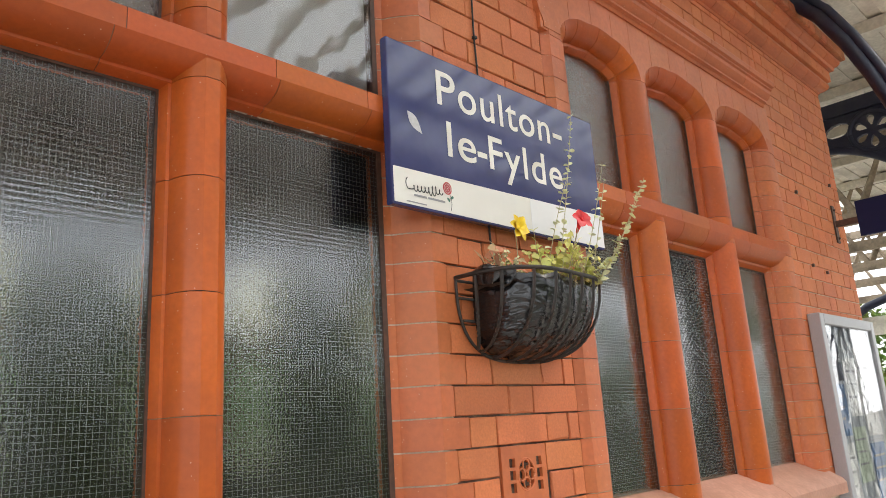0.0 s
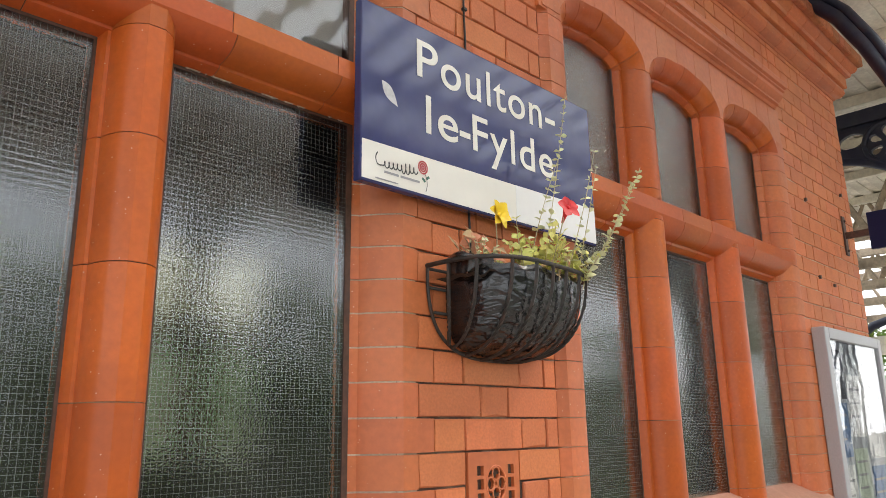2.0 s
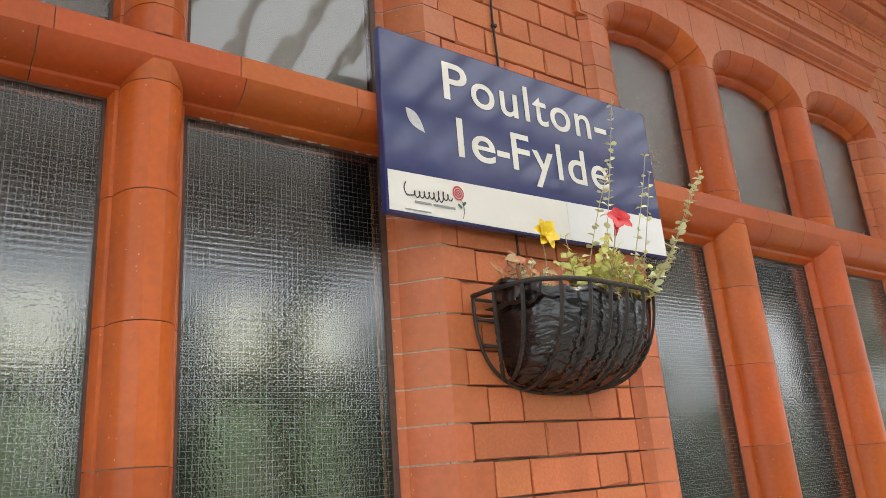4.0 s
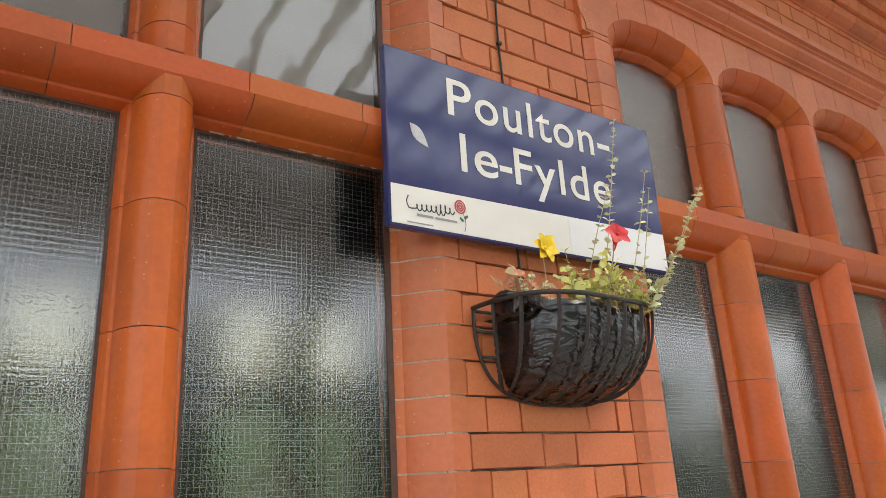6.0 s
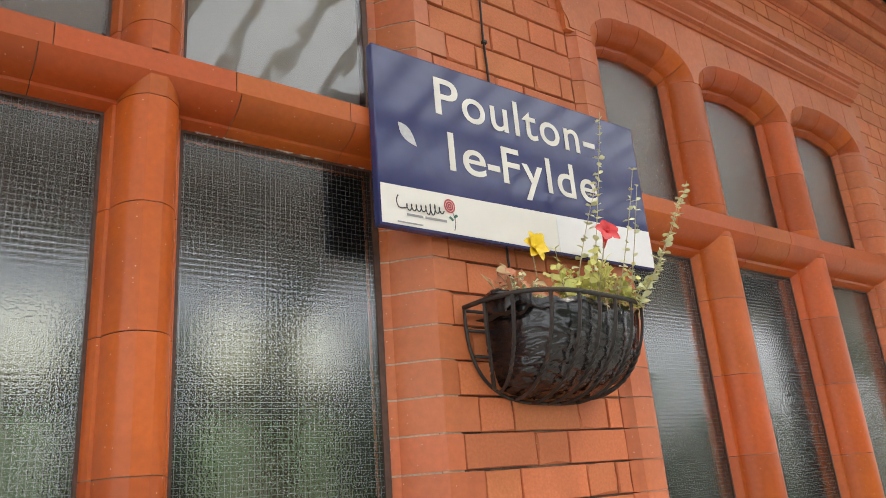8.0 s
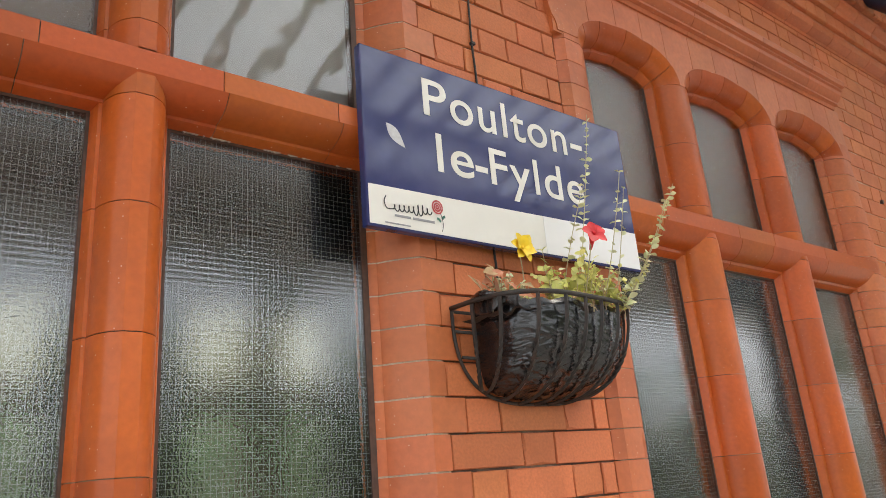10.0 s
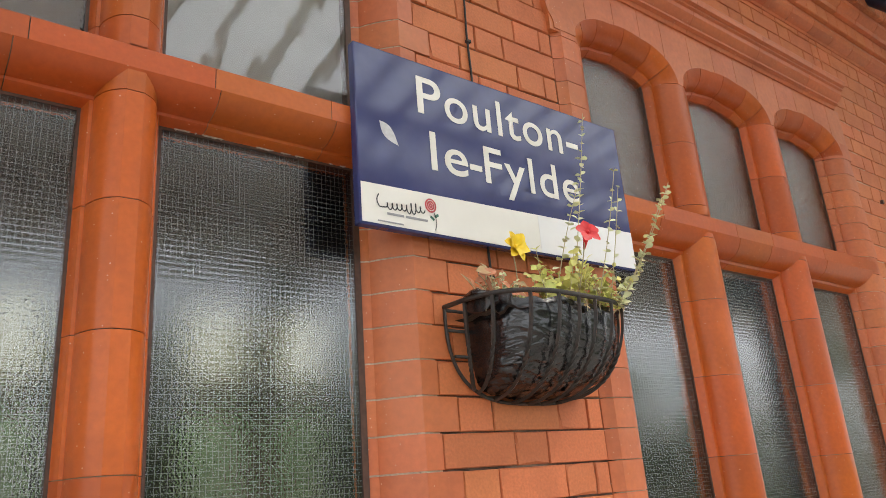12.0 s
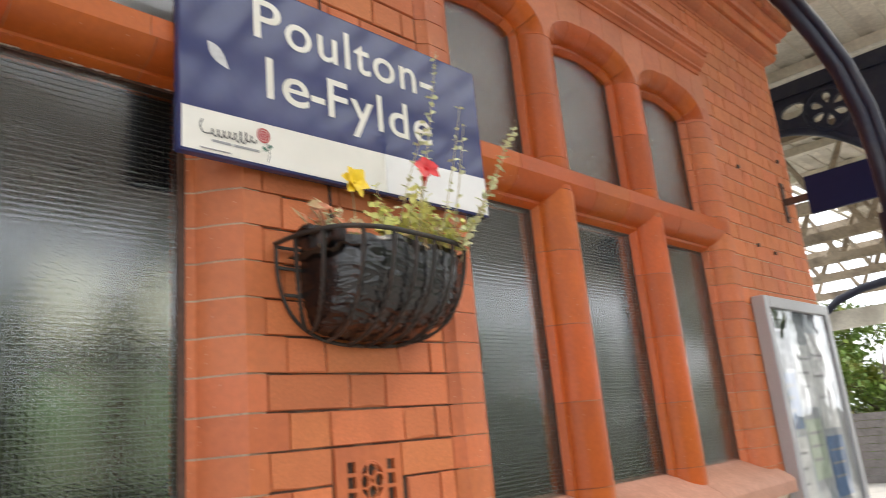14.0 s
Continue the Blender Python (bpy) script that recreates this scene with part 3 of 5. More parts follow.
# quoins of the left jamb: bullnosed bricks, one to a course
JAMB_Q = 1.612
ROLL_J = [(0, 0), (0.012, 0.0105), (0.028, 0.0270), (0.045, 0.0465), (0.060, 0.067), (0.070, 0.084), (0.0725, 0.089), (0.079, 0.0905), (0.104, 0.108)]
for k in range(-5, 19):
    z0, z1 = ZERO + k * COURSE, ZERO + (k + 1) * COURSE
    end = 1.664 if k % 2 == 0 else 1.717
    f = BRICK_Y - 0.004
    out = [(JAMB_Q - o, f + y) for o, y in reversed(ROLL_J)] + [(end - 0.0025, f + 0.001), (end - 0.0025, f + 0.15), (JAMB_Q - 0.104, f + 0.15)]
    extrude_z("quoin_brick", out, z0 + 0.0022, z1 - 0.0022, PALE_TERRA, wall)
core(1.52, 1.66, 0, 3.45, BRICK_Y + 0.10, MORTAR, 1.64)
m_out = [(JAMB_Q - o * 0.99, BRICK_Y - 0.004 + y + 0.0022) for o, y in reversed(ROLL_J)] + [(1.66, BRICK_Y + 0.002), (1.66, 1.62), (JAMB_Q - 0.099, 1.62)]
extrude_z("jamb_bed", m_out, 1.36, 3.45, MORTAR, wall)

# dressings round the right window: left strip with its hollow chamfer, and the right jamb
for k in range(-5, 17):
    z0, z1 = ZERO + k * COURSE, ZERO + (k + 1) * COURSE
    out = [(2.2415, BRICK_Y + 0.10), (2.2415, BRICK_Y + 0.004), (2.250, BRICK_Y - 0.001), (2.262, BRICK_Y - 0.008), (2.272, STONE_Y - 0.001), (JAMB_B, STONE_Y)]
    out += [(JAMB_B + o, STONE_Y + y) for o, y in roll(R_DX, R_D)[1:]] + [(JAMB_B + R_DX, BRICK_Y + 0.15), (2.26, BRICK_Y + 0.15)]
    if z1 < 3.30:
        extrude_z("jamb_brick", out, z0 + 0.0014, z1 - 0.0014, PALE_TERRA, window_2)
    end = 4.385 if k % 2 else 4.402
    out = [(JAMB_D - o, STONE_Y + y) for o, y in reversed(roll(R_DX, R_D))] + [(end - 0.02, STONE_Y + 0.001), (end, BRICK_Y), (end, BRICK_Y + 0.15), (JAMB_D - R_DX, BRICK_Y + 0.15)]
    if z1 < 3.30:
        extrude_z("jamb_brick", out, z0 + 0.0013, z1 - 0.0013, PALE_TERRA, window_2)
extrude_z("jamb_bed", [(2.26, BRICK_Y + 0.1), (2.26, BRICK_Y - 0.002), (2.275, STONE_Y + 0.004), (JAMB_B, STONE_Y + 0.004)]
          + [(JAMB_B + o * 0.98, STONE_Y + y + 0.003) for o, y in roll(R_DX, R_D)[1:]] + [(JAMB_B + R_DX * 0.92, BRICK_Y + 0.14), (2.27, BRICK_Y + 0.14)],
          1.36, 3.24, MORTAR, window_2)
extrude_z("jamb_bed", [(JAMB_D - o * 0.92, STONE_Y + y + 0.004) for o, y in reversed(roll(R_DX, R_D))] + [(4.37, STONE_Y + 0.006), (4.38, BRICK_Y + 0.14), (JAMB_D - R_DX * 0.92, BRICK_Y + 0.14)],
          1.36, 3.24, MORTAR, window_2)

# ---- eaves of moulded brick ----
eaves = thing("eaves_cornice", "moulded red brick eaves cornice", "cornice", "structure")
INNER, END = BRICK_Y + 0.05, 5.50


def tier(prof, length, gap, material):
    """One course of the cornice in pieces; the last piece turns with the corner of the wall."""
    prof = [(INNER, prof[0][1])] + prof + [(INNER, prof[-1][1])]
    extrude_x("cornice_bed", [(y + 0.005, min(max(z, prof[0][1] + 0.004), prof[-1][1] - 0.004)) for y, z in prof], -3.99, END, DARK_MORTAR, eaves)
    extrude_x("cornice_brick", prof, -4.0, 1.60, material, eaves)
    x = 1.60
    while x < END - length * 1.2:
        extrude_x("cornice_brick", prof, x + gap / 2, x + length - gap / 2, material, eaves)
        x += length
    n = len(prof)
    out = [END + max(0.0, BRICK_Y - y) for y, z in prof]
    vs = [(x + gap / 2, y, z) for y, z in prof] + [(o, y, z) for o, (y, z) in zip(out, prof)] + [(o, 2.6, z) for o, (y, z) in zip(out, prof)]
    fs = [(o + i, o + (i + 1) % n, o + n + (i + 1) % n, o + n + i) for o in (0, n) for i in range(n)] + [tuple(range(n))]
    ob_mesh("cornice_corner", vs, fs, material, eaves)


tier([(1.470, 3.905), (1.464, 3.916), (1.444, 3.922), (1.424, 3.938), (1.413, 3.960), (1.416, 3.982), (1.424, 3.992)], 0.2225, 0.003, PALE_TERRA)
tier([(1.404, 3.994), (1.400, 3.998), (1.400, 4.072)], 0.1125, 0.004, BRICK)
tier([(1.376, 4.076), (1.370, 4.098), (1.350, 4.112), (1.338, 4.130), (1.336, 4.150)], 0.2225, 0.004, PALE_TERRA)
tier([(1.312, 4.154), (1.306, 4.160), (1.306, 4.226)], 0.1125, 0.006, OLD_BRICK)

# bricks of the wall beyond the right window
for k in range(-5, 25):
    z0, z1 = ZERO + k * COURSE, ZERO + (k + 1) * COURSE
    x = 4.405 if k % 2 == 0 else 4.388
    i = 0
    if z0 > 3.24:
        x = 4.378
    while x < 5.47:
        w = [0.2285, 0.1145][(i + k) % 2] if i else (0.1145 if k % 2 else 0.172)
        e = min(x + w, 5.5)
        if 5.5 - e < 0.05:
            e = 5.5
        lay(wall, x, e, z0, z1, joint=0.0024, rough=0.6)
        x = e
        i += 1
# and the three courses between string course and eaves
for k in range(21, 25):
    z0, z1 = ZERO + k * COURSE, ZERO + (k + 1) * COURSE
    x, i = 2.24, 0
    while x < 4.37:
        w = [0.2285, 0.1145][(i + k) % 2]
        lay(wall, x, min(x + w, 4.378), z0, z1, joint=0.004, rough=0.6)
        x += w
        i += 1

# label stop where the arches begin, and old marks on the terracotta
ear = [(2.243, 3.213), (2.243, 3.232), (2.236, 3.252), (2.222, 3.272), (2.214, 3.300), (2.214, 3.468), (2.290, 3.468), (2.318, 3.300), (2.343, 3.250), (2.345, 3.213)]
vs = [(x, y, z) for y in (STONE_Y - 0.003, BRICK_Y + 0.05) for x, z in ear]
n = len(ear)
ob_mesh("label_stop", vs, [tuple(range(n)), tuple(range(n, 2 * n))] + [(i, (i + 1) % n, n + (i + 1) % n, n + i) for i in range(n)], PALE_TERRA, window_2)


def mark(parent, x, y, z, sx, sy, sz):
    bm = bmesh.new()
    bmesh.ops.create_icosphere(bm, subdivisions=2, radius=1, matrix=Matrix.Translation((x, y, z)) @ Matrix.Diagonal((sx, sy, sz, 1)))
    for v in bm.verts:
        v.co += Vector((noise.noise(v.co * 300), 0, noise.noise(v.co * 300 + Vector((4, 1, 2))))) * 0.0025
    part("lime_mark", bm, PUTTY, parent, smooth=True)


for x, z in ((0.578, 2.6215), (0.590, 2.6205), (0.600, 2.6205), (0.612, 2.6215), (0.622, 2.6190)):
    mark(window_1, x, 1.4855, z, 0.0045, 0.0030, 0.0022)
for x, y, z in ((3.557, 1.512, 2.352), (3.553, 1.520, 2.318), (3.556, 1.514, 2.300), (3.553, 1.520, 2.272)):
    mark(window_2, x, y, z, 0.0045, 0.005, 0.010)

# ---- air brick ----
vent = thing("air_brick", "pierced terracotta air brick with a rosette grille set in the pier", "air vent")
vx0, vx1, vz0, vz1 = 1.837, 2.042, ZERO - 3 * COURSE + 0.003, ZERO - COURSE - 0.003
vy = BRICK_Y - 0.003
VW, VH = vx1 - vx0, vz1 - vz0
VC = (vx0 + 0.525 * VW, vz0 + 0.50 * VH)


def vent_solid(x, z):
    """Plate of the air brick: three square holes either side of a rosette of four rings."""
    u, v = (x - vx0) / VW, (vz1 - z) / VH
    if any(a < u < b for a, b in ((0.165, 0.285), (0.765, 0.885))):
        return not any(a < v < b for a, b in ((0.21, 0.365), (0.42, 0.575), (0.63, 0.785)))
    dx, dz = (x - VC[0]) / 0.0385, (z - VC[1]) / 0.0455
    r = math.hypot(dx, dz)
    for px, pz in ((0, 0.56), (0.56, 0), (0, -0.56), (-0.56, 0)):
        if math.hypot(dx - px, dz - pz) < 0.33:
            return False
    if math.hypot(dx, dz) < 0.12:
        return False
    return not (0.62 < r < 0.94 and abs(abs(dx) - abs(dz)) < 0.42)


step = 0.0014
cells = {(i, j) for i in range(int(VW / step)) for j in range(int(VH / step)) if vent_solid(vx0 + (i + 0.5) * step, vz0 + (j + 0.5) * step)}
vs, fs, seen = [], [], {}
for i, j in sorted(cells):
    def corner(p, q, back):
        if (p, q, back) not in seen:
            seen[(p, q, back)] = len(vs)
            vs.append((vx0 + p * step, vy + 0.028 * back, vz0 + q * step))
        return seen[(p, q, back)]
    fs.append((corner(i, j, 0), corner(i + 1, j, 0), corner(i + 1, j + 1, 0), corner(i, j + 1, 0)))
    for di, dj, p, q in ((-1, 0, (0, 0), (0, 1)), (1, 0, (1, 0), (1, 1)), (0, -1, (0, 0), (1, 0)), (0, 1, (0, 1), (1, 1))):
        if (i + di, j + dj) not in cells:
            fs.append((corner(i + p[0], j + p[1], 0), corner(i + q[0], j + q[1], 0), corner(i + q[0], j + q[1], 1), corner(i + p[0], j + p[1], 1)))
ob_mesh("pierced_plate", vs, fs, PALE_TERRA, vent)
# dark slab behind the plate stands in for shade in the holes
box("hole_shade_backing", vx0 + 0.01, vx1 - 0.01, vy + 0.028, vy + 0.04, vz0 + 0.01, vz1 - 0.01, FRAME, vent, "dark slab standing for the shade inside the holes")
for px, pz in ((0, 0.56), (0.56, 0), (0, -0.56), (-0.56, 0)):
    tube("rosette_ring", [(VC[0] + 0.0385 * (px + 0.36 * math.cos(t)), vy + 0.001, VC[1] + 0.0455 * (pz + 0.36 * math.sin(t))) for t in [2 * math.pi * i / 16 for i in range(17)]],
         0.0026, PALE_TERRA, vent, sides=6)
tube("rosette_ring", [(VC[0] + 0.039 * math.cos(t), vy + 0.001, VC[1] + 0.046 * math.sin(t)) for t in [2 * math.pi * i / 28 for i in range(29)]], 0.0028, PALE_TERRA, vent, sides=6)

# ---- station name sign ----
SX0, SX1, SZ0, SZ1, SY = 1.438, 2.446, 2.379, 2.872, 1.434
sign = thing("station_sign", "navy and white enamel station name sign fixed to the brick pier", "sign", at=(0, 0, 0))
box("panel", SX0, SX1, SY, SY + 0.027, SZ0, SZ1, NAVY, sign, bevel=0.004)


def band(name, x0, x1, y, material, label):
    """Lower band of the sign; its upper edge runs a little off level."""
    top = lambda x: 2.486 + (x - SX0) * 0.020
    vs = [(x, yy, z) for yy in (y, SY + 0.002) for x, z in ((x0, SZ0 + 0.007), (x1, SZ0 + 0.007), (x1, top(x1)), (x0, top(x0)))]
    fs = [(0, 1, 2, 3), (4, 5, 6, 7), (0, 1, 5, 4), (1, 2, 6, 5), (2, 3, 7, 6), (3, 0, 4, 7)]
    return ob_mesh(name, vs, fs, material, sign, label)


band("white_band", SX0 + 0.006, 2.028, SY - 0.0012, WHITE, "off-white lower band")
band("white_patch", 2.0285, SX1 - 0.004, SY - 0.0016, CLEAN_WHITE, "newer bright white vinyl patch")
for bx in (1.72, 2.15):
    box("batten", bx, bx + 0.04, SY + 0.026, BRICK_Y + 0.01, SZ0 + 0.03, SZ1 - 0.03, FRAME, sign)


def lettering(text, x0, x1, base, cap, y, material, parent, name="lettering"):
    cu = bpy.data.curves.new(name, "FONT")
    cu.body, cu.size, cu.extrude, cu.offset = text, 1.0, 0.0, 0.008
    cu.space_character = 1.09
    tmp = bpy.data.objects.new(name, cu)
    scene.collection.objects.link(tmp)
    bpy.context.view_layer.update()
    me = bpy.data.meshes.new_from_object(tmp.evaluated_get(bpy.context.evaluated_depsgraph_get()))
    bpy.data.objects.remove(tmp)
    co = np.empty(len(me.vertices) * 3)
    me.vertices.foreach_get("co", co)
    co = co.reshape(-1, 3)
    lo, hi = co[:, 0].min(), co[:, 0].max()
    kx = (x1 - x0) / (hi - lo)
    capz = 0.729
    out = np.zeros_like(co)
    out[:, 0] = x0 + (co[:, 0] - lo) * kx
    out[:, 1] = y
    out[:, 2] = base + co[:, 1] * cap / capz + (out[:, 0] - 1.63) * 0.004
    me.vertices.foreach_set("co", out.ravel())
    me.update()
    me.materials.clear()
    me.materials.append(material)
    ob = new(name, me)
    ob.parent = parent
    return ob


for text, x0, x1, base in (("P", 1.628, 1.708, 2.719), ("oulton", 1.719, 2.174, 2.720), ("-", 2.192, 2.245, 2.722),
                          ("le", 1.660, 1.784, 2.562), ("-", 1.790, 1.834, 2.562), ("Fylde", 1.844, 2.222, 2.562)):
    lettering(text, x0, x1, base, 0.1150, SY - 0.0015, WHITE, sign)

# pale half-leaf scrape
vs = []
for i in range(13):
    t = i / 12
    vs.append((1.506 + 0.054 * t + 0.006 * math.sin(math.pi * t), SY - 0.001, 2.662 - 0.058 * t + 0.017 * math.sin(math.pi * t)))
for i in range(11, 0, -1):
    t = i / 12
    vs.append((1.506 + 0.054 * t - 0.014 * math.sin(math.pi * t), SY - 0.001, 2.662 - 0.058 * t - 0.010 * math.sin(math.pi * t)))
ob_mesh("scrape", vs, [tuple(range(len(vs)))], SCRATCH, sign, "pale leaf-shaped scrape in the enamel")


def stroke(name, pts, w, material, y):
    """A flat printed stroke."""
    vs, fs = [], []
    for i, (x, z) in enumerate(pts):
        a, b = pts[max(i - 1, 0)], pts[min(i + 1, len(pts) - 1)]
        dx, dz = b[0] - a[0], b[1] - a[1]
        ln = math.hypot(dx, dz) or 1
        vs += [(x - dz / ln * w / 2, y, z + dx / ln * w / 2), (x + dz / ln * w / 2, y, z - dx / ln * w / 2)]
    for i in range(len(pts) - 1):
        fs.append((2 * i, 2 * i + 1, 2 * i + 3, 2 * i + 2))
    return ob_mesh(name, vs, fs, material, sign)


LY = SY - 0.0025
# emblem: a dark script-like flourish, a grey bar, a red rosette on a green stem
pts = [(1.492 - 0.006 * math.sin(i / 8 * math.pi), 2.462 - 0.032 * i / 8) for i in range(9)] + [(1.500 + 0.006 * i, 2.429 + 0.001 * i) for i in range(3)]
pts += [(1.512 + 0.112 * t + 0.0035 * math.sin(t * 2 * math.pi * 8 + 1.6), 2.434 + 0.008 * t + 0.0085 * math.sin(t * 2 * math.pi * 8) * (1.0 + 0.7 * (0.55 < t < 0.8))) for t in [i / 110 for i in range(111)]]
stroke("emblem_flourish", pts, 0.0033, INK, LY)
for a, b in ((1.514, 1.562), (1.568, 1.634)):
    box("small_print_bar", a, b, LY, LY + 0.0005, 2.412, 2.418, GREY_INK, sign)
box("small_print_bar", 1.486, 1.560, LY, LY + 0.0005, 2.3915, 2.395, GREY_INK, sign)
for r0 in (0.0155, 0.0095, 0.004):
    stroke("rosette_print", [(1.646 + r0 * math.cos(t), 2.458 + r0 * 1.1 * math.sin(t)) for t in [2 * math.pi * i / 20 for i in range(21)]], 0.0042, ROSE_RED, LY - r0 * 0.01)
stroke("stem_print", [(1.655 + 0.006 * math.sin(t * 3), 2.441 - 0.048 * t) for t in [i / 8 for i in range(9)]], 0.002, INK, LY)
for s in (-1, 1):
    stroke("leaf_print", [(1.656 + s * 0.002, 2.424 + 0.004 * s), (1.656 + s * 0.008, 2.430 + 0.004 * s), (1.656 + s * 0.013, 2.432 + 0.004 * s)], 0.007, LEAF_INK, LY)

# ---- cable down the pier ----
tube("cable", [(1.862 + 0.002 * math.sin(i * 1.3), BRICK_Y - 0.005, 3.88 - 0.0625 * i) for i in range(28)], 0.0035, CABLE, sides=6)
cable = bpy.data.objects["cable"]
tagged(cable, "thin black cable clipped down the brick pier", "cable")
for z in (3.22, 3.03, 2.30):
    box("clip", 1.855, 1.870, BRICK_Y - 0.011, BRICK_Y, z, z + 0.008, CABLE, cable)

# ---- wall basket ----
basket = thing("wall_basket", "black iron half-round wall basket lined with polythene", "planter")
BX, BA, BZ, BH = 1.957, 0.264, 2.208, 0.236
BWALL = BRICK_Y - 0.006


def rim_pt(a, s=1.0, z=BZ):
    """Point of the squarish half-round rim; a runs from 0 to pi."""
    c, sn = math.cos(a), max(0.0, math.sin(a))
    x = BX - BA * s * math.copysign(abs(c) ** 0.6, c)
    depth = 0.234 - 0.085 * max(0.0, x - 1.85)
    return (x, BWALL - depth * s * sn ** 0.6, z)


def rim_y(x):
    u = min(1.0, abs(x - BX) / BA)
    return BWALL - (0.234 - 0.085 * max(0.0, x - 1.85)) * (1 - u ** 3.33) ** 0.3


def drop(x):
    """How far the wall frame hangs below the rim at x."""
    return BH * (1 - min(1.0, abs(x - BX) / BA) ** 3.0) ** 0.333


rim = [(BX - BA, BWALL, BZ)] + [rim_pt(math.pi * i / 60) for i in range(61)] + [(BX + BA, BWALL, BZ)]
tube("rim", rim, 0.0062, IRON, basket, sides=10)
frame_pts = []
for i in range(49):
    c, sn = math.cos(math.pi * i / 48), math.sin(math.pi * i / 48)
    frame_pts.append((BX - BA * math.copysign(abs(c) ** 0.667, c), BWALL - 0.002, BZ - BH * max(0.0, sn) ** 0.667))
tube("wall_frame", frame_pts, 0.0046, IRON, basket)
for dz, w in ((0.008, 0.995), (0.058, 0.985), (0.122, 0.915)):
    tube("back_bar", [(BX - BA * w, BWALL - 0.002, BZ - dz), (BX + BA * w, BWALL - 0.002, BZ - dz - 0.004)], 0.0042, IRON, basket)
BARS = [1.699, 1.716, 1.784, 1.863, 1.937, 2.002, 2.077, 2.153, 2.205]
for bx in BARS:
    ty = rim_y(bx) if bx > 1.70 else 1.396
    lx = BX + (bx - BX) * 0.74
    pts = []
    for i in range(61):
        t = math.pi / 2 * i / 60
        k = math.cos(t) ** 0.92
        pts.append((lx + (bx - lx) * k, BWALL - 0.004 + (ty - BWALL + 0.004) * k, BZ - drop(lx) * math.sin(t) ** 0.98))
    tube("basket_bar", pts, 0.0054, IRON, basket, twist=[0.40 * min(20, max(0, i - 20)) for i in range(61)], square=True)

# polythene liner: bulging bag with creases
vs, fs = [], []
NA, NT = 210, 150
for j in range(NT + 1):
    t = j / NT
    for i in range(NA + 1):
        a = math.pi * i / NA
        c, sn = math.cos(a), math.sin(a)
        an = t * math.pi / 2
        k = math.cos(an) ** 0.92
        cc = math.copysign(abs(c) ** 0.62, c)
        topx = BX + 0.014 - (BA - 0.024) * cc * (0.90 if c > 0 else 1.0)
        depth = 0.217 - 0.085 * max(0.0, topx - 1.85)
        topy = BWALL - 0.004 - depth * sn ** 0.62
        lowx = BX + (topx - BX) * 0.80
        d = drop(lowx) - 0.010
        x, y = lowx + (topx - lowx) * k, BWALL - 0.006 + (topy - BWALL + 0.006) * k
        z = BZ - 0.016 - (d - 0.012) * math.sin(an) ** 0.98
        near = min(abs(topx - u) for u in BARS)
        hold = math.sin(math.pi * min(1.0, t * 1.15 + 0.1))
        bulge = 0.005 * math.sin(min(1.0, near / 0.03) * math.pi / 2) * max(0.0, hold)
        s1 = noise.noise(Vector((x * 11, y * 11, z * 62 + x * 18)))
        s2 = noise.noise(Vector((x * 26 + 4, y * 26, z * 130 - x * 36)))
        s3 = noise.noise(Vector((x * 30, y * 30, z * 30 + 9)))
        s4 = noise.noise(Vector((x * 70, y * 70, z * 150 + x * 60)))
        low = min(1.0, max(0.0, (t - 0.06) * 3.0))
        patch = 0.35 + 0.9 * max(0.0, s3 + 0.35)
        crease = 0.0070 * (0.42 - abs(s1)) * (0.3 + 0.7 * low) + low * patch * (0.0056 * (0.35 - abs(s2)) + 0.0034 * (0.3 - abs(s4))) + 0.0030 * s3
        n = Vector((-c * 0.8, -sn * math.cos(an) - 0.05, -math.sin(an))).normalized()
        p = Vector((x, y, z)) + n * (bulge + crease - 0.007)
        if j < 3:
            lift = (3 - j) / 3
            p.z += lift * (0.010 + 0.012 * noise.noise(Vector((a * 4, 3, 1))) + (0.026 if a < 0.6 else 0))
            p -= Vector((n.x, n.y, 0)) * 0.005 * lift
        p.y = min(p.y, BWALL + 0.003)
        vs.append(p)
for j in range(NT):
    for i in range(NA):
        k = j * (NA + 1) + i
        fs.append((k, k + 1, k + NA + 2, k + NA + 1))
liner = ob_mesh("liner", vs, fs, LINER, basket, "creased black polythene liner", smooth=True)
vs = [(BX, BWALL - 0.05, BZ - 0.030)]
for i in range(41):
    a = math.pi * i / 40
    for s in (0.5, 0.88):
        p = rim_pt(a, s)
        vs.append((p[0], p[1] - 0.0, BZ - 0.032 + 0.016 * noise.noise(Vector((a * 6, s * 9, 0)))))
fs = []
for i in range(40):
    k = 1 + 2 * i
    fs += [(0, k, k + 2), (k, k + 1, k + 3, k + 2)]
ob_mesh("compost", vs, fs, SOIL, basket, "dry brown compost", smooth=True)
# folded lip of the liner over the rim
vs, fs = [], []
for i in range(25):
    t = i / 24
    p = Vector(rim_pt(0.10 + 0.50 * t, 0.90))
    lift = math.sin(math.pi * min(1, t * 1.2 + 0.05)) * 0.5 + 0.4
    for h, o in ((-0.035, 0.0), (0.004, 0.004), (0.020, 0.010), (0.024, 0.022), (0.014, 0.034), (0.006, 0.036)):
        w = 0.003 * noise.noise(Vector((t * 9, h * 60, 2)))
        vs.append((p.x - o * 1.1 * lift + w, p.y - o * 0.5 * lift, p.z + h * lift + w))
for i in range(24):
    for j in range(5):
        k = 6 * i + j
        fs.append((k, k + 1, k + 7, k + 6))
ob_mesh("liner_fold", vs, fs, LINER, basket, smooth=True)

# ---- plants ----
prng = random.Random(11)


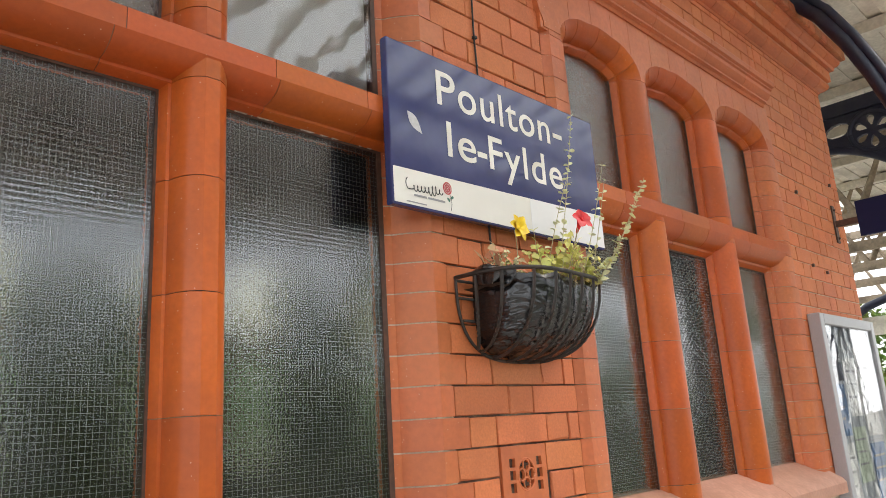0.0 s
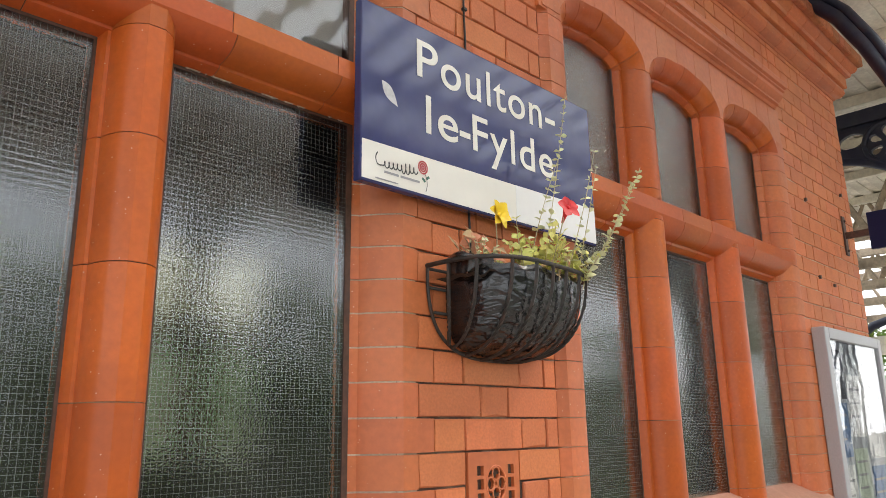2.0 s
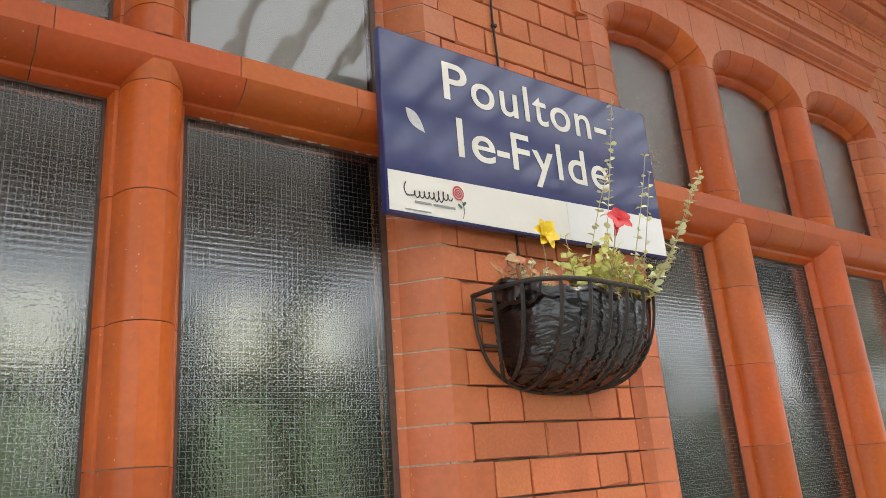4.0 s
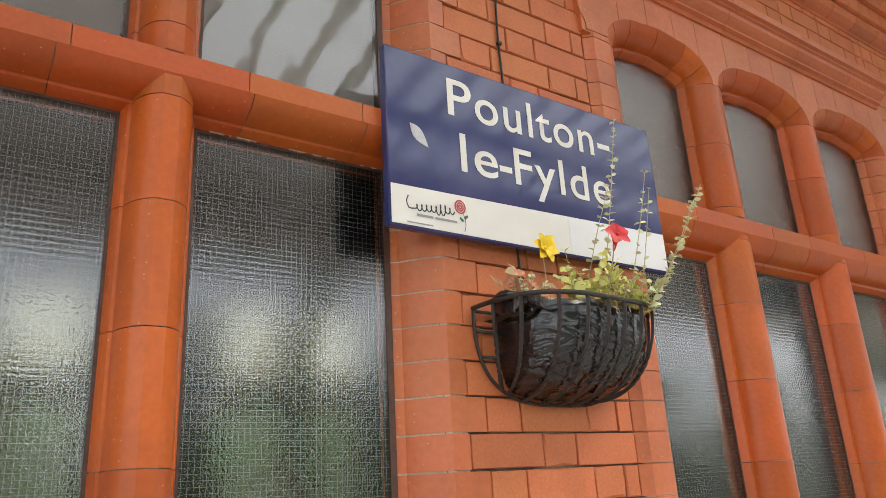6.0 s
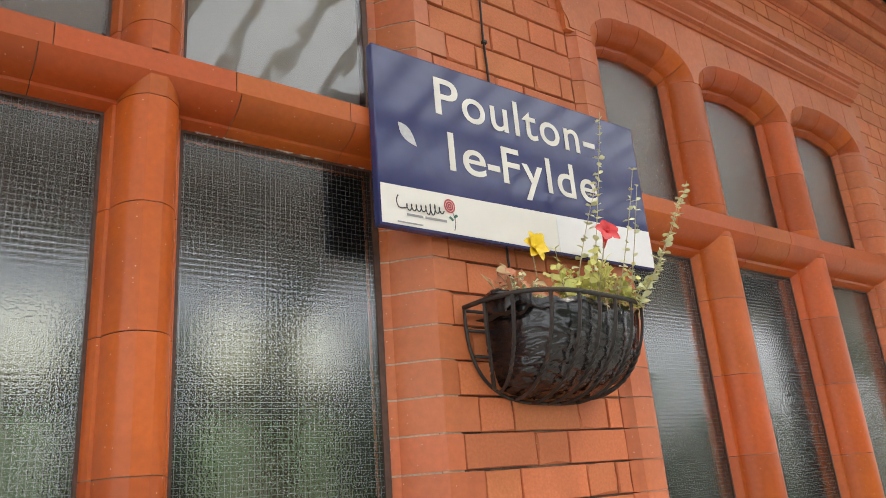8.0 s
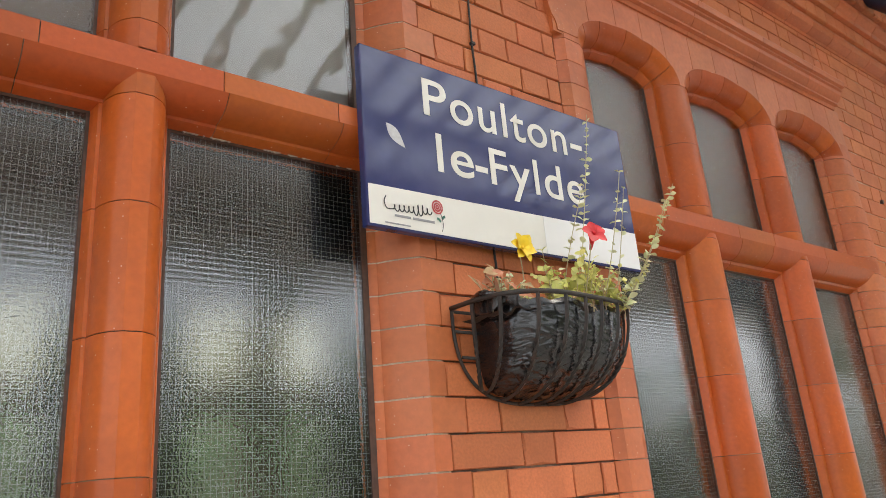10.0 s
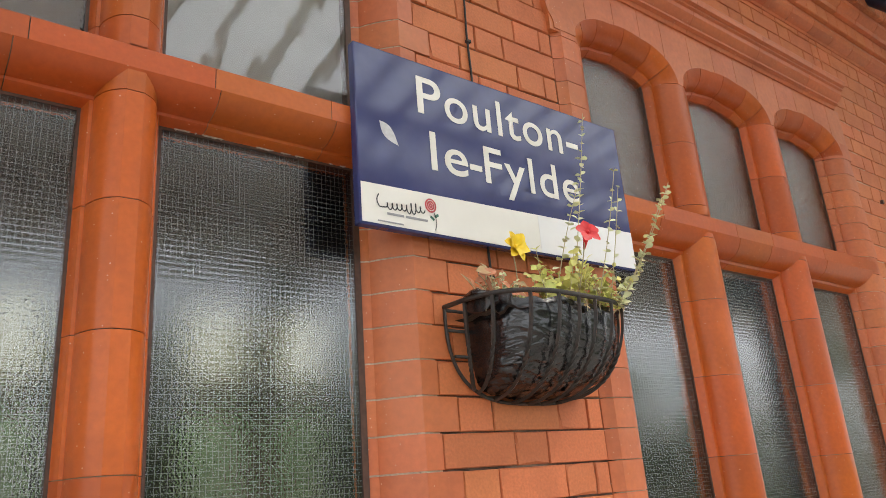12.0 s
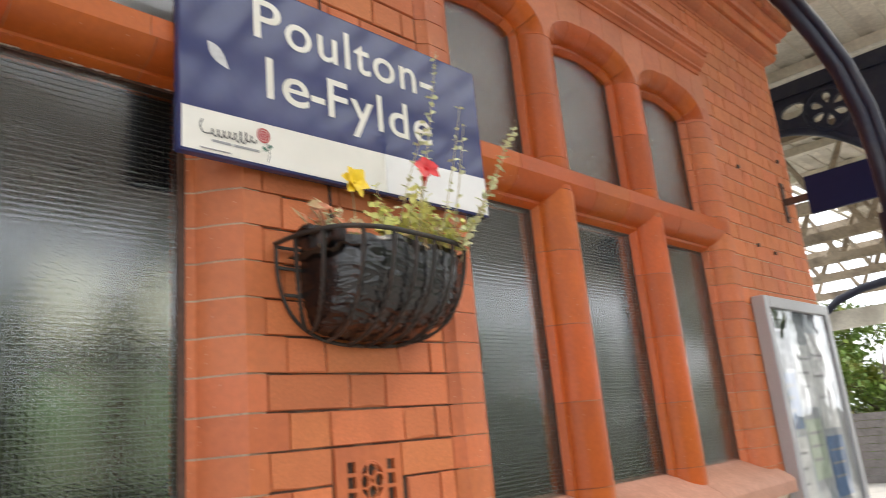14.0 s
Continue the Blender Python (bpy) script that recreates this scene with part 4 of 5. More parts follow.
def leaf_data(vs, fs, base, direction, normal, length, width, cup=0.15, n=6):
    d = direction.normalized()
    side = d.cross(normal)
    side = side.normalized() if side.length > 1e-4 else Vector((1, 0, 0))
    up = side.cross(d).normalized()
    o = len(vs)
    prof = [(0, 0.06), (0.18, 0.55), (0.45, 1.0), (0.72, 0.88), (0.92, 0.42), (1.0, 0.05)]
    for t, w in prof:
        c = base + d * (length * t) - up * (cup * length * t * t)
        hw = width * 0.5 * w
        vs += [c - side * hw + up * (hw * 0.25), c - up * 0.0004, c + side * hw + up * (hw * 0.25)]
    for i in range(len(prof) - 1):
        k = o + 3 * i
        fs += [(k, k + 1, k + 4, k + 3), (k + 1, k + 2, k + 5, k + 4)]


def curve_pts(p0, p1, p2, n=14):
    p0, p1, p2 = Vector(p0), Vector(p1), Vector(p2)
    return [(1 - t) ** 2 * p0 + 2 * t * (1 - t) * p1 + t * t * p2 for t in [i / n for i in range(n + 1)]]


def trailing(p0, p1, p2, label, leaf=0.017, n=14, material=None, start=0.12, wild=0.32):
    """An upright stem with pairs of small round leaves."""
    root = thing("trailing_plant", label, "plant", group="plants in the basket")
    pts = curve_pts(p0, p1, p2, 28)
    tube("stem", pts, [0.0016 - 0.0008 * i / 28 for i in range(29)], STEM, root, sides=5)
    vs, fs = [], []
    for k in range(n):
        t = start + (1 - start) * k / (n - 1)
        p = pts[min(28, int(t * 28))]
        ax = (pts[min(28, int(t * 28) + 1)] - pts[max(0, int(t * 28) - 1)]).normalized()
        turn = prng.uniform(0, math.pi)
        size = leaf * 1.6 * (1.15 - 0.6 * t) * prng.uniform(0.75, 1.2)
        for s in (0, math.pi):
            if prng.random() < 0.12:
                continue
            side = Vector((math.cos(turn + s), math.sin(turn + s), 0))
            d = (side + ax * 0.35 + Vector((prng.gauss(0, wild), prng.gauss(0, wild), prng.gauss(0, wild)))).normalized()
            leaf_data(vs, fs, p, d, (ax + Vector((prng.gauss(0, wild), prng.gauss(0, wild) - wild, 0))).normalized(), size, size * 0.86)
    ob_mesh("leaves", vs, fs, material or PALE_LEAF, root, smooth=True)
    return root


SOILZ = BZ - 0.03
trailing((2.04, 1.37, SOILZ), (2.10, 1.345, 2.44), (2.146, 1.316, 2.798), "tall pale trailing stem with small round leaves", leaf=0.015, n=24)
trailing((1.97, 1.36, SOILZ), (1.99, 1.33, 2.36), (2.064, 1.30, 2.550), "pale upright stem with round leaves", leaf=0.017, n=12)
trailing((2.06, 1.30, SOILZ), (2.06, 1.22, 2.36), (2.055, 1.17, 2.534), "pale upright stem with small round leaves", leaf=0.014, n=14)
trailing((2.10, 1.29, SOILZ), (2.10, 1.24, 2.33), (2.075, 1.18, 2.496), "thin pale stem with small round leaves", leaf=0.013, n=11)
trailing((2.11, 1.29, SOILZ), (2.13, 1.18, 2.28), (2.230, 1.13, 2.522), "arching pale stem with small round leaves", leaf=0.016, n=20)
trailing((2.11, 1.29, SOILZ), (2.13, 1.18, 2.29), (2.196, 1.14, 2.470), "arching pale stem with round leaves", leaf=0.017, n=14)
trailing((2.09, 1.29, SOILZ), (2.11, 1.24, 2.26), (2.165, 1.21, 2.285), "low green shoot with round leaves", leaf=0.017, n=9, material=GREEN_LEAF)
trailing((1.94, 1.35, SOILZ), (1.92, 1.34, 2.27), (1.898, 1.33, 2.345), "low green shoot with broad round leaves", leaf=0.017, n=7, material=GREEN_LEAF)
for i in range(42):
    x = prng.uniform(1.90, 2.13)
    y = prng.uniform(1.28, 1.40)
    h = prng.uniform(0.05, 0.135)
    trailing((x, y, SOILZ - 0.005), (x + prng.uniform(-0.02, 0.03), y - 0.01, SOILZ + h * 0.6), (x + prng.uniform(-0.06, 0.07), y + prng.uniform(-0.06, 0.03), SOILZ + h),
             "bushy yellow-green shoot with round fleshy leaves", leaf=prng.uniform(0.014, 0.023), n=8, wild=0.7, material=GREEN_LEAF, start=0.25)


def flower(name, label, at, face, radius, petals, material, width, stem_from, centre=None, droop=0.0, layers=1):
    root = thing(name, label, "flower", group="flowers in the basket")
    c = Vector(at)
    f = Vector(face).normalized()
    a = f.cross(Vector((0, 0, 1))).normalized()
    b = a.cross(f).normalized()
    for layer in range(layers):
        for k in range(petals):
            an = 2 * math.pi * (k + 0.5 * layer) / petals + 0.2
            vs, fs = [], []
            d = (a * math.cos(an) + b * math.sin(an) + f * (0.35 - droop + 0.35 * layer)).normalized()
            r = radius * (1 - 0.25 * layer) * prng.uniform(0.88, 1.1)
            leaf_data(vs, fs, c, d, f, r, width * prng.uniform(0.9, 1.1), cup=0.18)
            for v in vs:
                v += Vector((noise.noise(v * 90), noise.noise(v * 90 + Vector((5, 0, 0))), noise.noise(v * 90 + Vector((0, 7, 0))))) * 0.0025
            ob_mesh("petal", vs, fs, material, root, smooth=True)
    tube("stem", curve_pts(stem_from, (Vector(stem_from) + c) / 2 + Vector((0.01, 0, 0.02)), c - f * 0.012, 10), 0.0016, STEM, root, sides=5)
    bm = bmesh.new()
    bmesh.ops.create_uvsphere(bm, u_segments=8, v_segments=6, radius=0.0055, matrix=Matrix.Translation(c + f * 0.002))
    part("flower_heart", bm, centre or material, root, smooth=True)
    return root


flower("yellow_flower", "open yellow flower above the black basket", (1.830, 1.335, 2.345), (0.02, -0.86, 0.16), 0.045, 6, YELLOW, 0.029, (1.86, 1.38, SOILZ), layers=2)
flower("red_petunia", "open red petunia flower above the basket", (1.920, 1.175, 2.345), (-0.28, -0.82, 0.30), 0.036, 5, RED, 0.030, (1.985, 1.30, SOILZ), layers=1)
ob = bpy.data.objects["red_petunia"]
vs, fs = tube_data([(1.945, 1.212, 2.318), (1.934, 1.195, 2.332), (1.922, 1.178, 2.344)], [0.003, 0.006, 0.012], 10)
ob_mesh("trumpet", vs, fs, RED, ob, smooth=True)
# thin leaves under the red flower
vs, fs = [], []
for k in range(26):
    p = Vector((1.958 + prng.uniform(-0.012, 0.014), 1.235 + prng.uniform(-0.012, 0.014), SOILZ + 0.06 + 0.07 * prng.random()))
    an = prng.uniform(0, 2 * math.pi)
    leaf_data(vs, fs, p, Vector((math.cos(an), math.sin(an), 0.8)), Vector((0, 0, 1)), prng.uniform(0.025, 0.04), 0.006)
ob_mesh("narrow_leaves", vs, fs, GREEN_LEAF, ob, smooth=True)

dry = thing("withered_plant", "withered brown and pink leaves in the basket", "plant", group="plants in the basket")
for k in range(15):
    x, y = prng.uniform(1.70, 1.83), prng.uniform(1.34, 1.40)
    z = prng.uniform(2.215, 2.275)
    dx, dz = prng.uniform(-0.9, 0.8) + (x - 1.77) * 6, prng.uniform(-0.1, 0.9)
    ln, wd = prng.uniform(0.030, 0.058), prng.uniform(0.010, 0.022)
    vs, fs = [], []
    leaf_data(vs, fs, Vector((x, y, z)), Vector((dx, -0.25, dz)), Vector((0.2, -1, 0.4)), ln, wd, cup=0.35)
    for v in vs:
        v += Vector((noise.noise(v * 60), noise.noise(v * 60 + Vector((5, 0, 0))), noise.noise(v * 60 + Vector((0, 7, 0))))) * 0.006
    ob_mesh("withered_leaf", vs, fs, FADED_LEAF if k % 3 == 0 else DRY_LEAF, dry, smooth=True)
    tube("stalk", curve_pts((max(x, 1.80) + 0.01, 1.40, SOILZ - 0.005), (max(x, 1.79), 1.39, z - 0.01), (x, y, z), 6), 0.0013, STEM, dry, sides=5)

# one large curled leaf at the end, and grey-green ferny shoots among the withered ones
vs, fs = [], []
leaf_data(vs, fs, Vector((1.775, 1.37, 2.215)), Vector((-0.9, -0.3, 0.75)), Vector((0.5, -0.8, 0.5)), 0.085, 0.030, cup=-0.25)
for v in vs:
    v += Vector((noise.noise(v * 70), noise.noise(v * 70 + Vector((5, 0, 0))), noise.noise(v * 70 + Vector((0, 7, 0))))) * 0.008
ob_mesh("withered_leaf", vs, fs, DRY_LEAF, dry, "large curled peach-coloured leaf", smooth=True)
for x, z in ((1.745, 2.285), (1.772, 2.262), (1.800, 2.278), (1.842, 2.262), (1.862, 2.252)):
    trailing((x + 0.01, 1.385, SOILZ), (x + 0.01, 1.375, (z + SOILZ) / 2), (x, 1.36, z), "grey-green ferny shoot among withered leaves", leaf=0.013, n=7, wild=0.6, start=0.5)
for i in range(12):
    x, y, h = prng.uniform(1.93, 2.16), prng.uniform(1.25, 1.37), prng.uniform(0.04, 0.10)
    trailing((x, y, SOILZ - 0.005), (x + prng.uniform(-0.02, 0.02), y - 0.01, SOILZ + h * 0.6), (x + prng.uniform(-0.05, 0.05), y + prng.uniform(-0.05, 0.02), SOILZ + h),
             "dried brown shoot with shrivelled leaves", leaf=prng.uniform(0.008, 0.012), n=9, wild=0.9, material=FADED_LEAF, start=0.2)

# ---- notice case on the wall ----
case = thing("notice_case", "grey metal notice case with posters behind glass", "notice board")
CX0, CX1, CZ0, CZ1, CY0 = 4.475, 5.43, 0.95, 2.285, 1.405
for a, b, c, d in ((CX0, CX0 + 0.06, CZ0, CZ1), (CX1 - 0.06, CX1, CZ0, CZ1), (CX0 + 0.06, CX1 - 0.06, CZ1 - 0.06, CZ1), (CX0 + 0.06, CX1 - 0.06, CZ0, CZ0 + 0.06)):
    box("case_frame", a, b, CY0, BRICK_Y - 0.003, c, d, ALU, case, bevel=0.005)
box("backboard", CX0 + 0.06, CX1 - 0.06, 1.450, BRICK_Y - 0.004, CZ0 + 0.06, CZ1 - 0.06, PAPER, case, "pale backboard")
g = box("glass_door", CX0 + 0.06, CX1 - 0.06, 1.418, 1.422, CZ0 + 0.06, CZ1 - 0.06, CLEAR, case)
g.visible_shadow = False
for x0, x1, z0, z1, m in ((4.56, 4.80, 1.92, 2.18, PAPER_DARK), (4.56, 4.78, 1.62, 1.90, PAPER_BLUE), (4.82, 5.05, 1.72, 2.05, CLEAN_WHITE), (4.80, 5.02, 1.36, 1.66, PAPER_GREEN),
                          (5.06, 5.33, 1.60, 2.12, CLEAN_WHITE), (5.06, 5.32, 1.25, 1.56, PAPER_BLUE), (4.56, 4.77, 1.25, 1.58, CLEAN_WHITE), (4.8, 5.3, 1.05, 1.22, CLEAN_WHITE)):
    p = box("poster", x0, x1, 1.4475, 1.4495, z0, z1, m, case)
    for j in range(3):
        zz = z1 - (z1 - z0) * (0.25 + 0.22 * j)
        box("print_bar", x0 + 0.02, x1 - 0.03 - 0.02 * j, 1.4462, 1.4474, zz, zz + 0.012, GREY_INK, p)

# ---- projecting blue sign ----
proj = thing("projecting_sign", "navy projecting sign board on a wall bracket", "sign")
box("wall_plate", 5.272, 5.322, BRICK_Y - 0.010, BRICK_Y, 2.80, 3.05, FRAME, proj, bevel=0.002)
box("arm", 5.284, 5.310, 1.33, BRICK_Y - 0.009, 2.905, 2.945, FRAME, proj, bevel=0.002)
for z in (2.83, 3.02):
    bm = bmesh.new()
    bmesh.ops.create_uvsphere(bm, u_segments=8, v_segments=6, radius=0.009, matrix=Matrix.Translation((5.297, BRICK_Y - 0.012, z)))
    part("bolt", bm, FRAME, proj)
box("board", 5.283, 5.313, 0.30, 1.335, 2.815, 3.045, DARK_NAVY, proj, bevel=0.003)
box("lettering_bar", 5.2815, 5.284, 0.55, 0.97, 2.88, 2.965, WHITE, proj, "white lettering bar")

# small fittings on the brick wall
for x, z in ((4.66, 3.02), (5.32, 3.19), (4.72, 2.58), (4.95, 2.56)):
    tagged(box("wall_fixing", x, x + 0.018, BRICK_Y - 0.012, BRICK_Y + 0.002, z, z + 0.018, FRAME), "small dark iron fixing in the brick wall", "fixing", "wall fixings")

# ---- canopy over the platform ----
canopy = thing("canopy", "platform canopy of painted boards, iron brackets and roof glazing", "canopy", "structure")
EDGE, RIDGE = -2.4, 0.25
# boarded strip beside the building
for k in range(22):
    y = 2.9 - 0.105 * k
    box("board", -5.0, 16.0, y - 0.054, y + 0.054, 4.50 + 0.020 * (k % 2), 4.53 + 0.020 * (k % 2), TIMBER, canopy)
for k in range(20):
    box("rafter", -4.6 + 1.05 * k, -4.52 + 1.05 * k, 0.62, 2.95, 4.41, 4.50, TIMBER, canopy)
# unseen opaque strip, added to dull the roof's reflection in the panes
for k in range(7):
    y = -1.80 - 0.10 * k
    box("edge_board", -5.0, 16.0, y - 0.049, y + 0.049, 4.29 + (y + 1.8) * 0.12, 4.315 + (y + 1.8) * 0.12, TIMBER, canopy)
# glazed slope with bars
# clouded sheet added overhead to cut the light reaching the wall
ob_mesh("roof_glass", [(-5, 0.58, 4.66), (16, 0.58, 4.66), (16, EDGE, 4.25), (-5, EDGE, 4.25)], [(0, 1, 2, 3)], ROOF_GLASS, canopy, "clouded roof glazing, added overhead to temper the light")
for k in range(60):
    x = -5.0 + 0.35 * k
    vs, fs = tube_data([(x, 0.58, 4.64), (x, EDGE, 4.24)], 0.05, square=True)
    ob_mesh("glazing_bar", vs, fs, TIMBER, canopy)
for y, z in ((0.60, 4.58), (-1.15, 4.36), (EDGE, 4.18)):
    box("purlin", -5.0, 16.0, y - 0.05, y + 0.05, z - 0.08, z + 0.03, OLD_TIMBER, canopy)
for k in range(140):
    x = -5.0 + 0.15 * k
    extrude_x("valance_board", [(EDGE - 0.06, 3.62), (EDGE - 0.02, 3.60), (EDGE - 0.02, 4.25), (EDGE - 0.06, 4.25)], x + 0.003, x + 0.147, TIMBER, canopy)


def bracket(x, y0, label):
    """Cast iron spandrel bracket between column and building line, with a pierced roundel."""
    root = thing("canopy_bracket", label, "bracket", group="canopy brackets")
    col = y0
    far = y0 + 1.75
    tube("column", [(x, col, 0), (x, col, 4.45)], 0.075, NAVY_IRON, root, sides=16)
    arc = [(col + 0.06 + 1.18 * (1 - math.cos(t)), 2.80 + 1.16 * math.sin(t) ** 1.5) for t in [math.pi / 2 * i / 24 for i in range(25)]]
    tube("curved_rib", [(x, y, z) for y, z in arc], 0.035, NAVY_IRON, root, sides=10)
    box("top_rail", x - 0.05, x + 0.05, col, far, 4.22, 4.34, NAVY_IRON, root)
    cy, cz = 1.505, 4.02

    def solid(y, z):
        if not (col - 0.02 < y < far and z < 4.23):
            return False
        low = 3.96
        for (ya, za), (yb, zb) in zip(arc, arc[1:]):
            if ya <= y <= yb:
                low = za + (zb - za) * (y - ya) / max(1e-6, yb - ya)
        if y < arc[0][0]:
            low = 2.8
        if z < low:
            return False
        d = math.hypot(y - cy, z - cz)
        if d < 0.155:
            an = math.atan2(z - cz, y - cy)
            return d < 0.035 or math.hypot(d - 0.095, 0.095 * (((an / (math.pi / 3)) % 1) - 0.5) * 1.9) > 0.050
        if math.hypot((y - 1.77) / 0.10, (z - 4.095 + (y - 1.77) * 0.1) / 0.062) < 1 or math.hypot((y - 1.285 - (z - 3.8) * 0.25) / 0.062, (z - 3.80) / 0.12) < 1:
            return False
        return True
    step = 0.0065
    ny, nz = int((far - col) / step), int(1.45 / step)
    cells = {(i, j) for i in range(ny) for j in range(nz) if solid(col + (i + 0.5) * step, 2.80 + (j + 0.5) * step)}
    vs, fs, seen = [], [], {}

    def vert(i, j, s):
        if (i, j, s) not in seen:
            seen[(i, j, s)] = len(vs)
            vs.append((x + s * 0.022, col + i * step, 2.80 + j * step))
        return seen[(i, j, s)]
    for i, j in cells:
        for s in (-1, 1):
            fs.append((vert(i, j, s), vert(i + 1, j, s), vert(i + 1, j + 1, s), vert(i, j + 1, s)))
        for di, dj, p, q in ((-1, 0, (0, 0), (0, 1)), (1, 0, (1, 0), (1, 1)), (0, -1, (0, 0), (1, 0)), (0, 1, (0, 1), (1, 1))):
            if (i + di, j + dj) not in cells:
                fs.append((vert(i + p[0], j + p[1], -1), vert(i + q[0], j + q[1], -1), vert(i + q[0], j + q[1], 1), vert(i + p[0], j + p[1], 1)))
    ob_mesh("spandrel_plate", vs, fs, NAVY_IRON, root, "pierced spandrel with petal openings")
    ring = [(x - 0.02, cy + 0.175 * math.cos(t), cz + 0.175 * math.sin(t)) for t in [2 * math.pi * i / 28 for i in range(29)]]
    tube("roundel", ring, 0.020, NAVY_IRON, root)
    return root


bracket(6.95, 0.78, "navy cast iron canopy bracket with a pierced roundel")
rib = thing("canopy_column", "navy cast iron column with a curved rib up to the eaves", "column", group="canopy brackets")
RX = 4.78
path = [(RX, 1.42, 4.34), (RX, 1.30, 4.24), (RX, 1.19, 4.10), (RX, 1.08, 3.88), (RX, 0.985, 3.64), (RX, 0.905, 3.39), (RX, 0.855, 3.12), (RX, 0.835, 2.85), (RX, 0.83, 2.6)]
tube("curved_rib", path, 0.042, NAVY_IRON, rib, sides=12)
tube("shaft", [(RX, 0.83, 0.0), (RX, 0.83, 2.6)], 0.065, NAVY_IRON, rib, sides=16)
tube("rib_flange", [(x, y - 0.045, z + 0.03) for x, y, z in path], 0.03, NAVY_IRON, rib, sides=8)
box("shoe", RX - 0.09, RX + 0.09, 1.34, 1.46, 4.21, 4.42, NAVY_IRON, rib, bevel=0.01)
# lattice trusses and glazing beyond the building
for x in (8.6, 10.2, 11.8, 13.4, 15.6):
    truss = thing("roof_truss", "brown lattice truss under the far canopy", "truss", group="roof trusses")
    box("bottom_chord", x - 0.05, x + 0.05, 0.5, 9.0, 3.62, 3.74, OLD_TIMBER, truss)
    box("top_chord", x - 0.05, x + 0.05, 0.5, 9.0, 4.42, 4.54, OLD_TIMBER, truss)
    for k in range(11):
        y = 0.6 + 0.78 * k
        vs, fs = tube_data([(x, y, 3.68), (x, y + 0.39, 4.48), (x, y + 0.78, 3.68)], 0.05, square=True)
        ob_mesh("lattice_bar", vs, fs, OLD_TIMBER, truss)
box("far_fascia", 12.0, 12.06, 0.5, 9.0, 2.72, 2.98, TIMBER, canopy)
tube("far_brace", [(11.9, 3.45, 2.80), (11.9, 3.32, 2.98), (11.9, 3.12, 3.12), (11.9, 2.8, 3.22), (11.9, 2.3, 3.28), (11.9, 1.2, 3.34)], 0.06, NAVY_IRON, canopy)
for k in range(10):
    box("far_glazing_bar", 6.8, 16.0, 3.1 + 0.64 * k, 3.16 + 0.64 * k, 4.56, 4.62, TIMBER, canopy)

# ---- ground, platform, trees, fence ----
ground = box("ground", -300, 300, -300, 300, -1.3, -1.05, BALLAST)
tagged(ground, "dark stony ground beyond the platforms", "ground", kind="structure")
plat = box("platform", -20, 30, -2.9, 1.48, -1.05, 0.0, PAVING)
tagged(plat, "grey paved station platform", "platform", kind="structure")
plat2 = box("platform_floor", 5.5, 30, 1.485, 12, -1.05, -0.004, PAVING)
tagged(plat2, "grey paving beyond the building corner", "platform", kind="structure")


def tree(at, height, spread, seed, label, count=2200, low=0.25):
    r = random.Random(seed)
    root = thing("tree", label, "tree", at=at)
    x0, y0, z0 = 0, 0, 0
    trunk = [(0, 0, 0), (0.05, 0.02, height * 0.3), (0.0, 0.1, height * 0.6), (0.1, 0.0, height * 0.85)]
    tube("trunk", trunk, [0.16, 0.12, 0.07, 0.02], BARK, root)
    clumps = []
    for k in range(14):
        a, h = r.uniform(0, 6.28), r.uniform(low, 0.95)
        d = spread * r.uniform(0.35, 1.0) * math.sqrt(max(0.08, 1 - (h - 0.5) ** 2 * 2.4))
        tip = Vector((d * math.cos(a), d * math.sin(a), height * h))
        tube("limb", curve_pts((0, 0, height * h * 0.6), tip * 0.5 + Vector((0, 0, height * h * 0.45)), tip, 6), [0.05 - 0.006 * i for i in range(7)], BARK, root, sides=5)
        clumps.append((tip, spread * r.uniform(0.28, 0.45)))
    vs, fs = [], []
    for k in range(count):
        c, rad = r.choice(clumps)
        d = Vector((r.gauss(0, 1), r.gauss(0, 1), r.gauss(0, 0.8))).normalized() * rad * r.random() ** 0.4
        p = c + d
        a = Vector((r.gauss(0, 1), r.gauss(0, 1), r.gauss(0, 1))).normalized()
        b = a.cross(Vector((0.3, 0.5, 0.8))).normalized()
        s = r.uniform(0.05, 0.11) * max(1.0, spread / 1.8)
        o = len(vs)
        vs += [p - a * s, p + b * s * 0.6, p + a * s, p - b * s * 0.6]
        fs.append((o, o + 1, o + 2, o + 3))
    tagged(ob_mesh("crown", vs, fs, LEAVES, root), kind="stuff")


for i, (x, y, h) in enumerate(((22, 5.2, 4.2), (24, 7.5, 5.5), (21, 9.5, 4.6), (26, 3.6, 4.6))):
    tree((x, y, -0.5), h, 2.0, 20 + i, "leafy green and yellowing tree beyond the fence", count=9000, low=0.15)
for i, (x, y, h) in enumerate(((-3, -13, 6.2), (1.0, -13.5, 6.7), (5.0, -13, 6.0), (9.0, -13.5, 6.6), (13.5, -13, 6.2), (18.5, -13.5, 6.8))):
    tree((x, y, -1.05), h, 2.6, 40 + i, "leafy green tree across the tracks", count=6500, low=0.12)
# unseen tall crowns, added to block parts of the sky the panes reflect
for i, (x, y, h, w) in enumerate(((8.05, -13.2, 10.5, 1.0), (16.4, -14, 10.5, 2.2), (26.8, -14, 10.5, 1.6), (36.5, -14, 10.5, 2.6), (41.0, -14, 10.5, 2.6))):
    tree((x, y, -1.05), h, w, 60 + i, "tall tree added out of view to break up the reflected sky", count=9000, low=0.12)
br = random.Random(9)
vs, fs = [], []
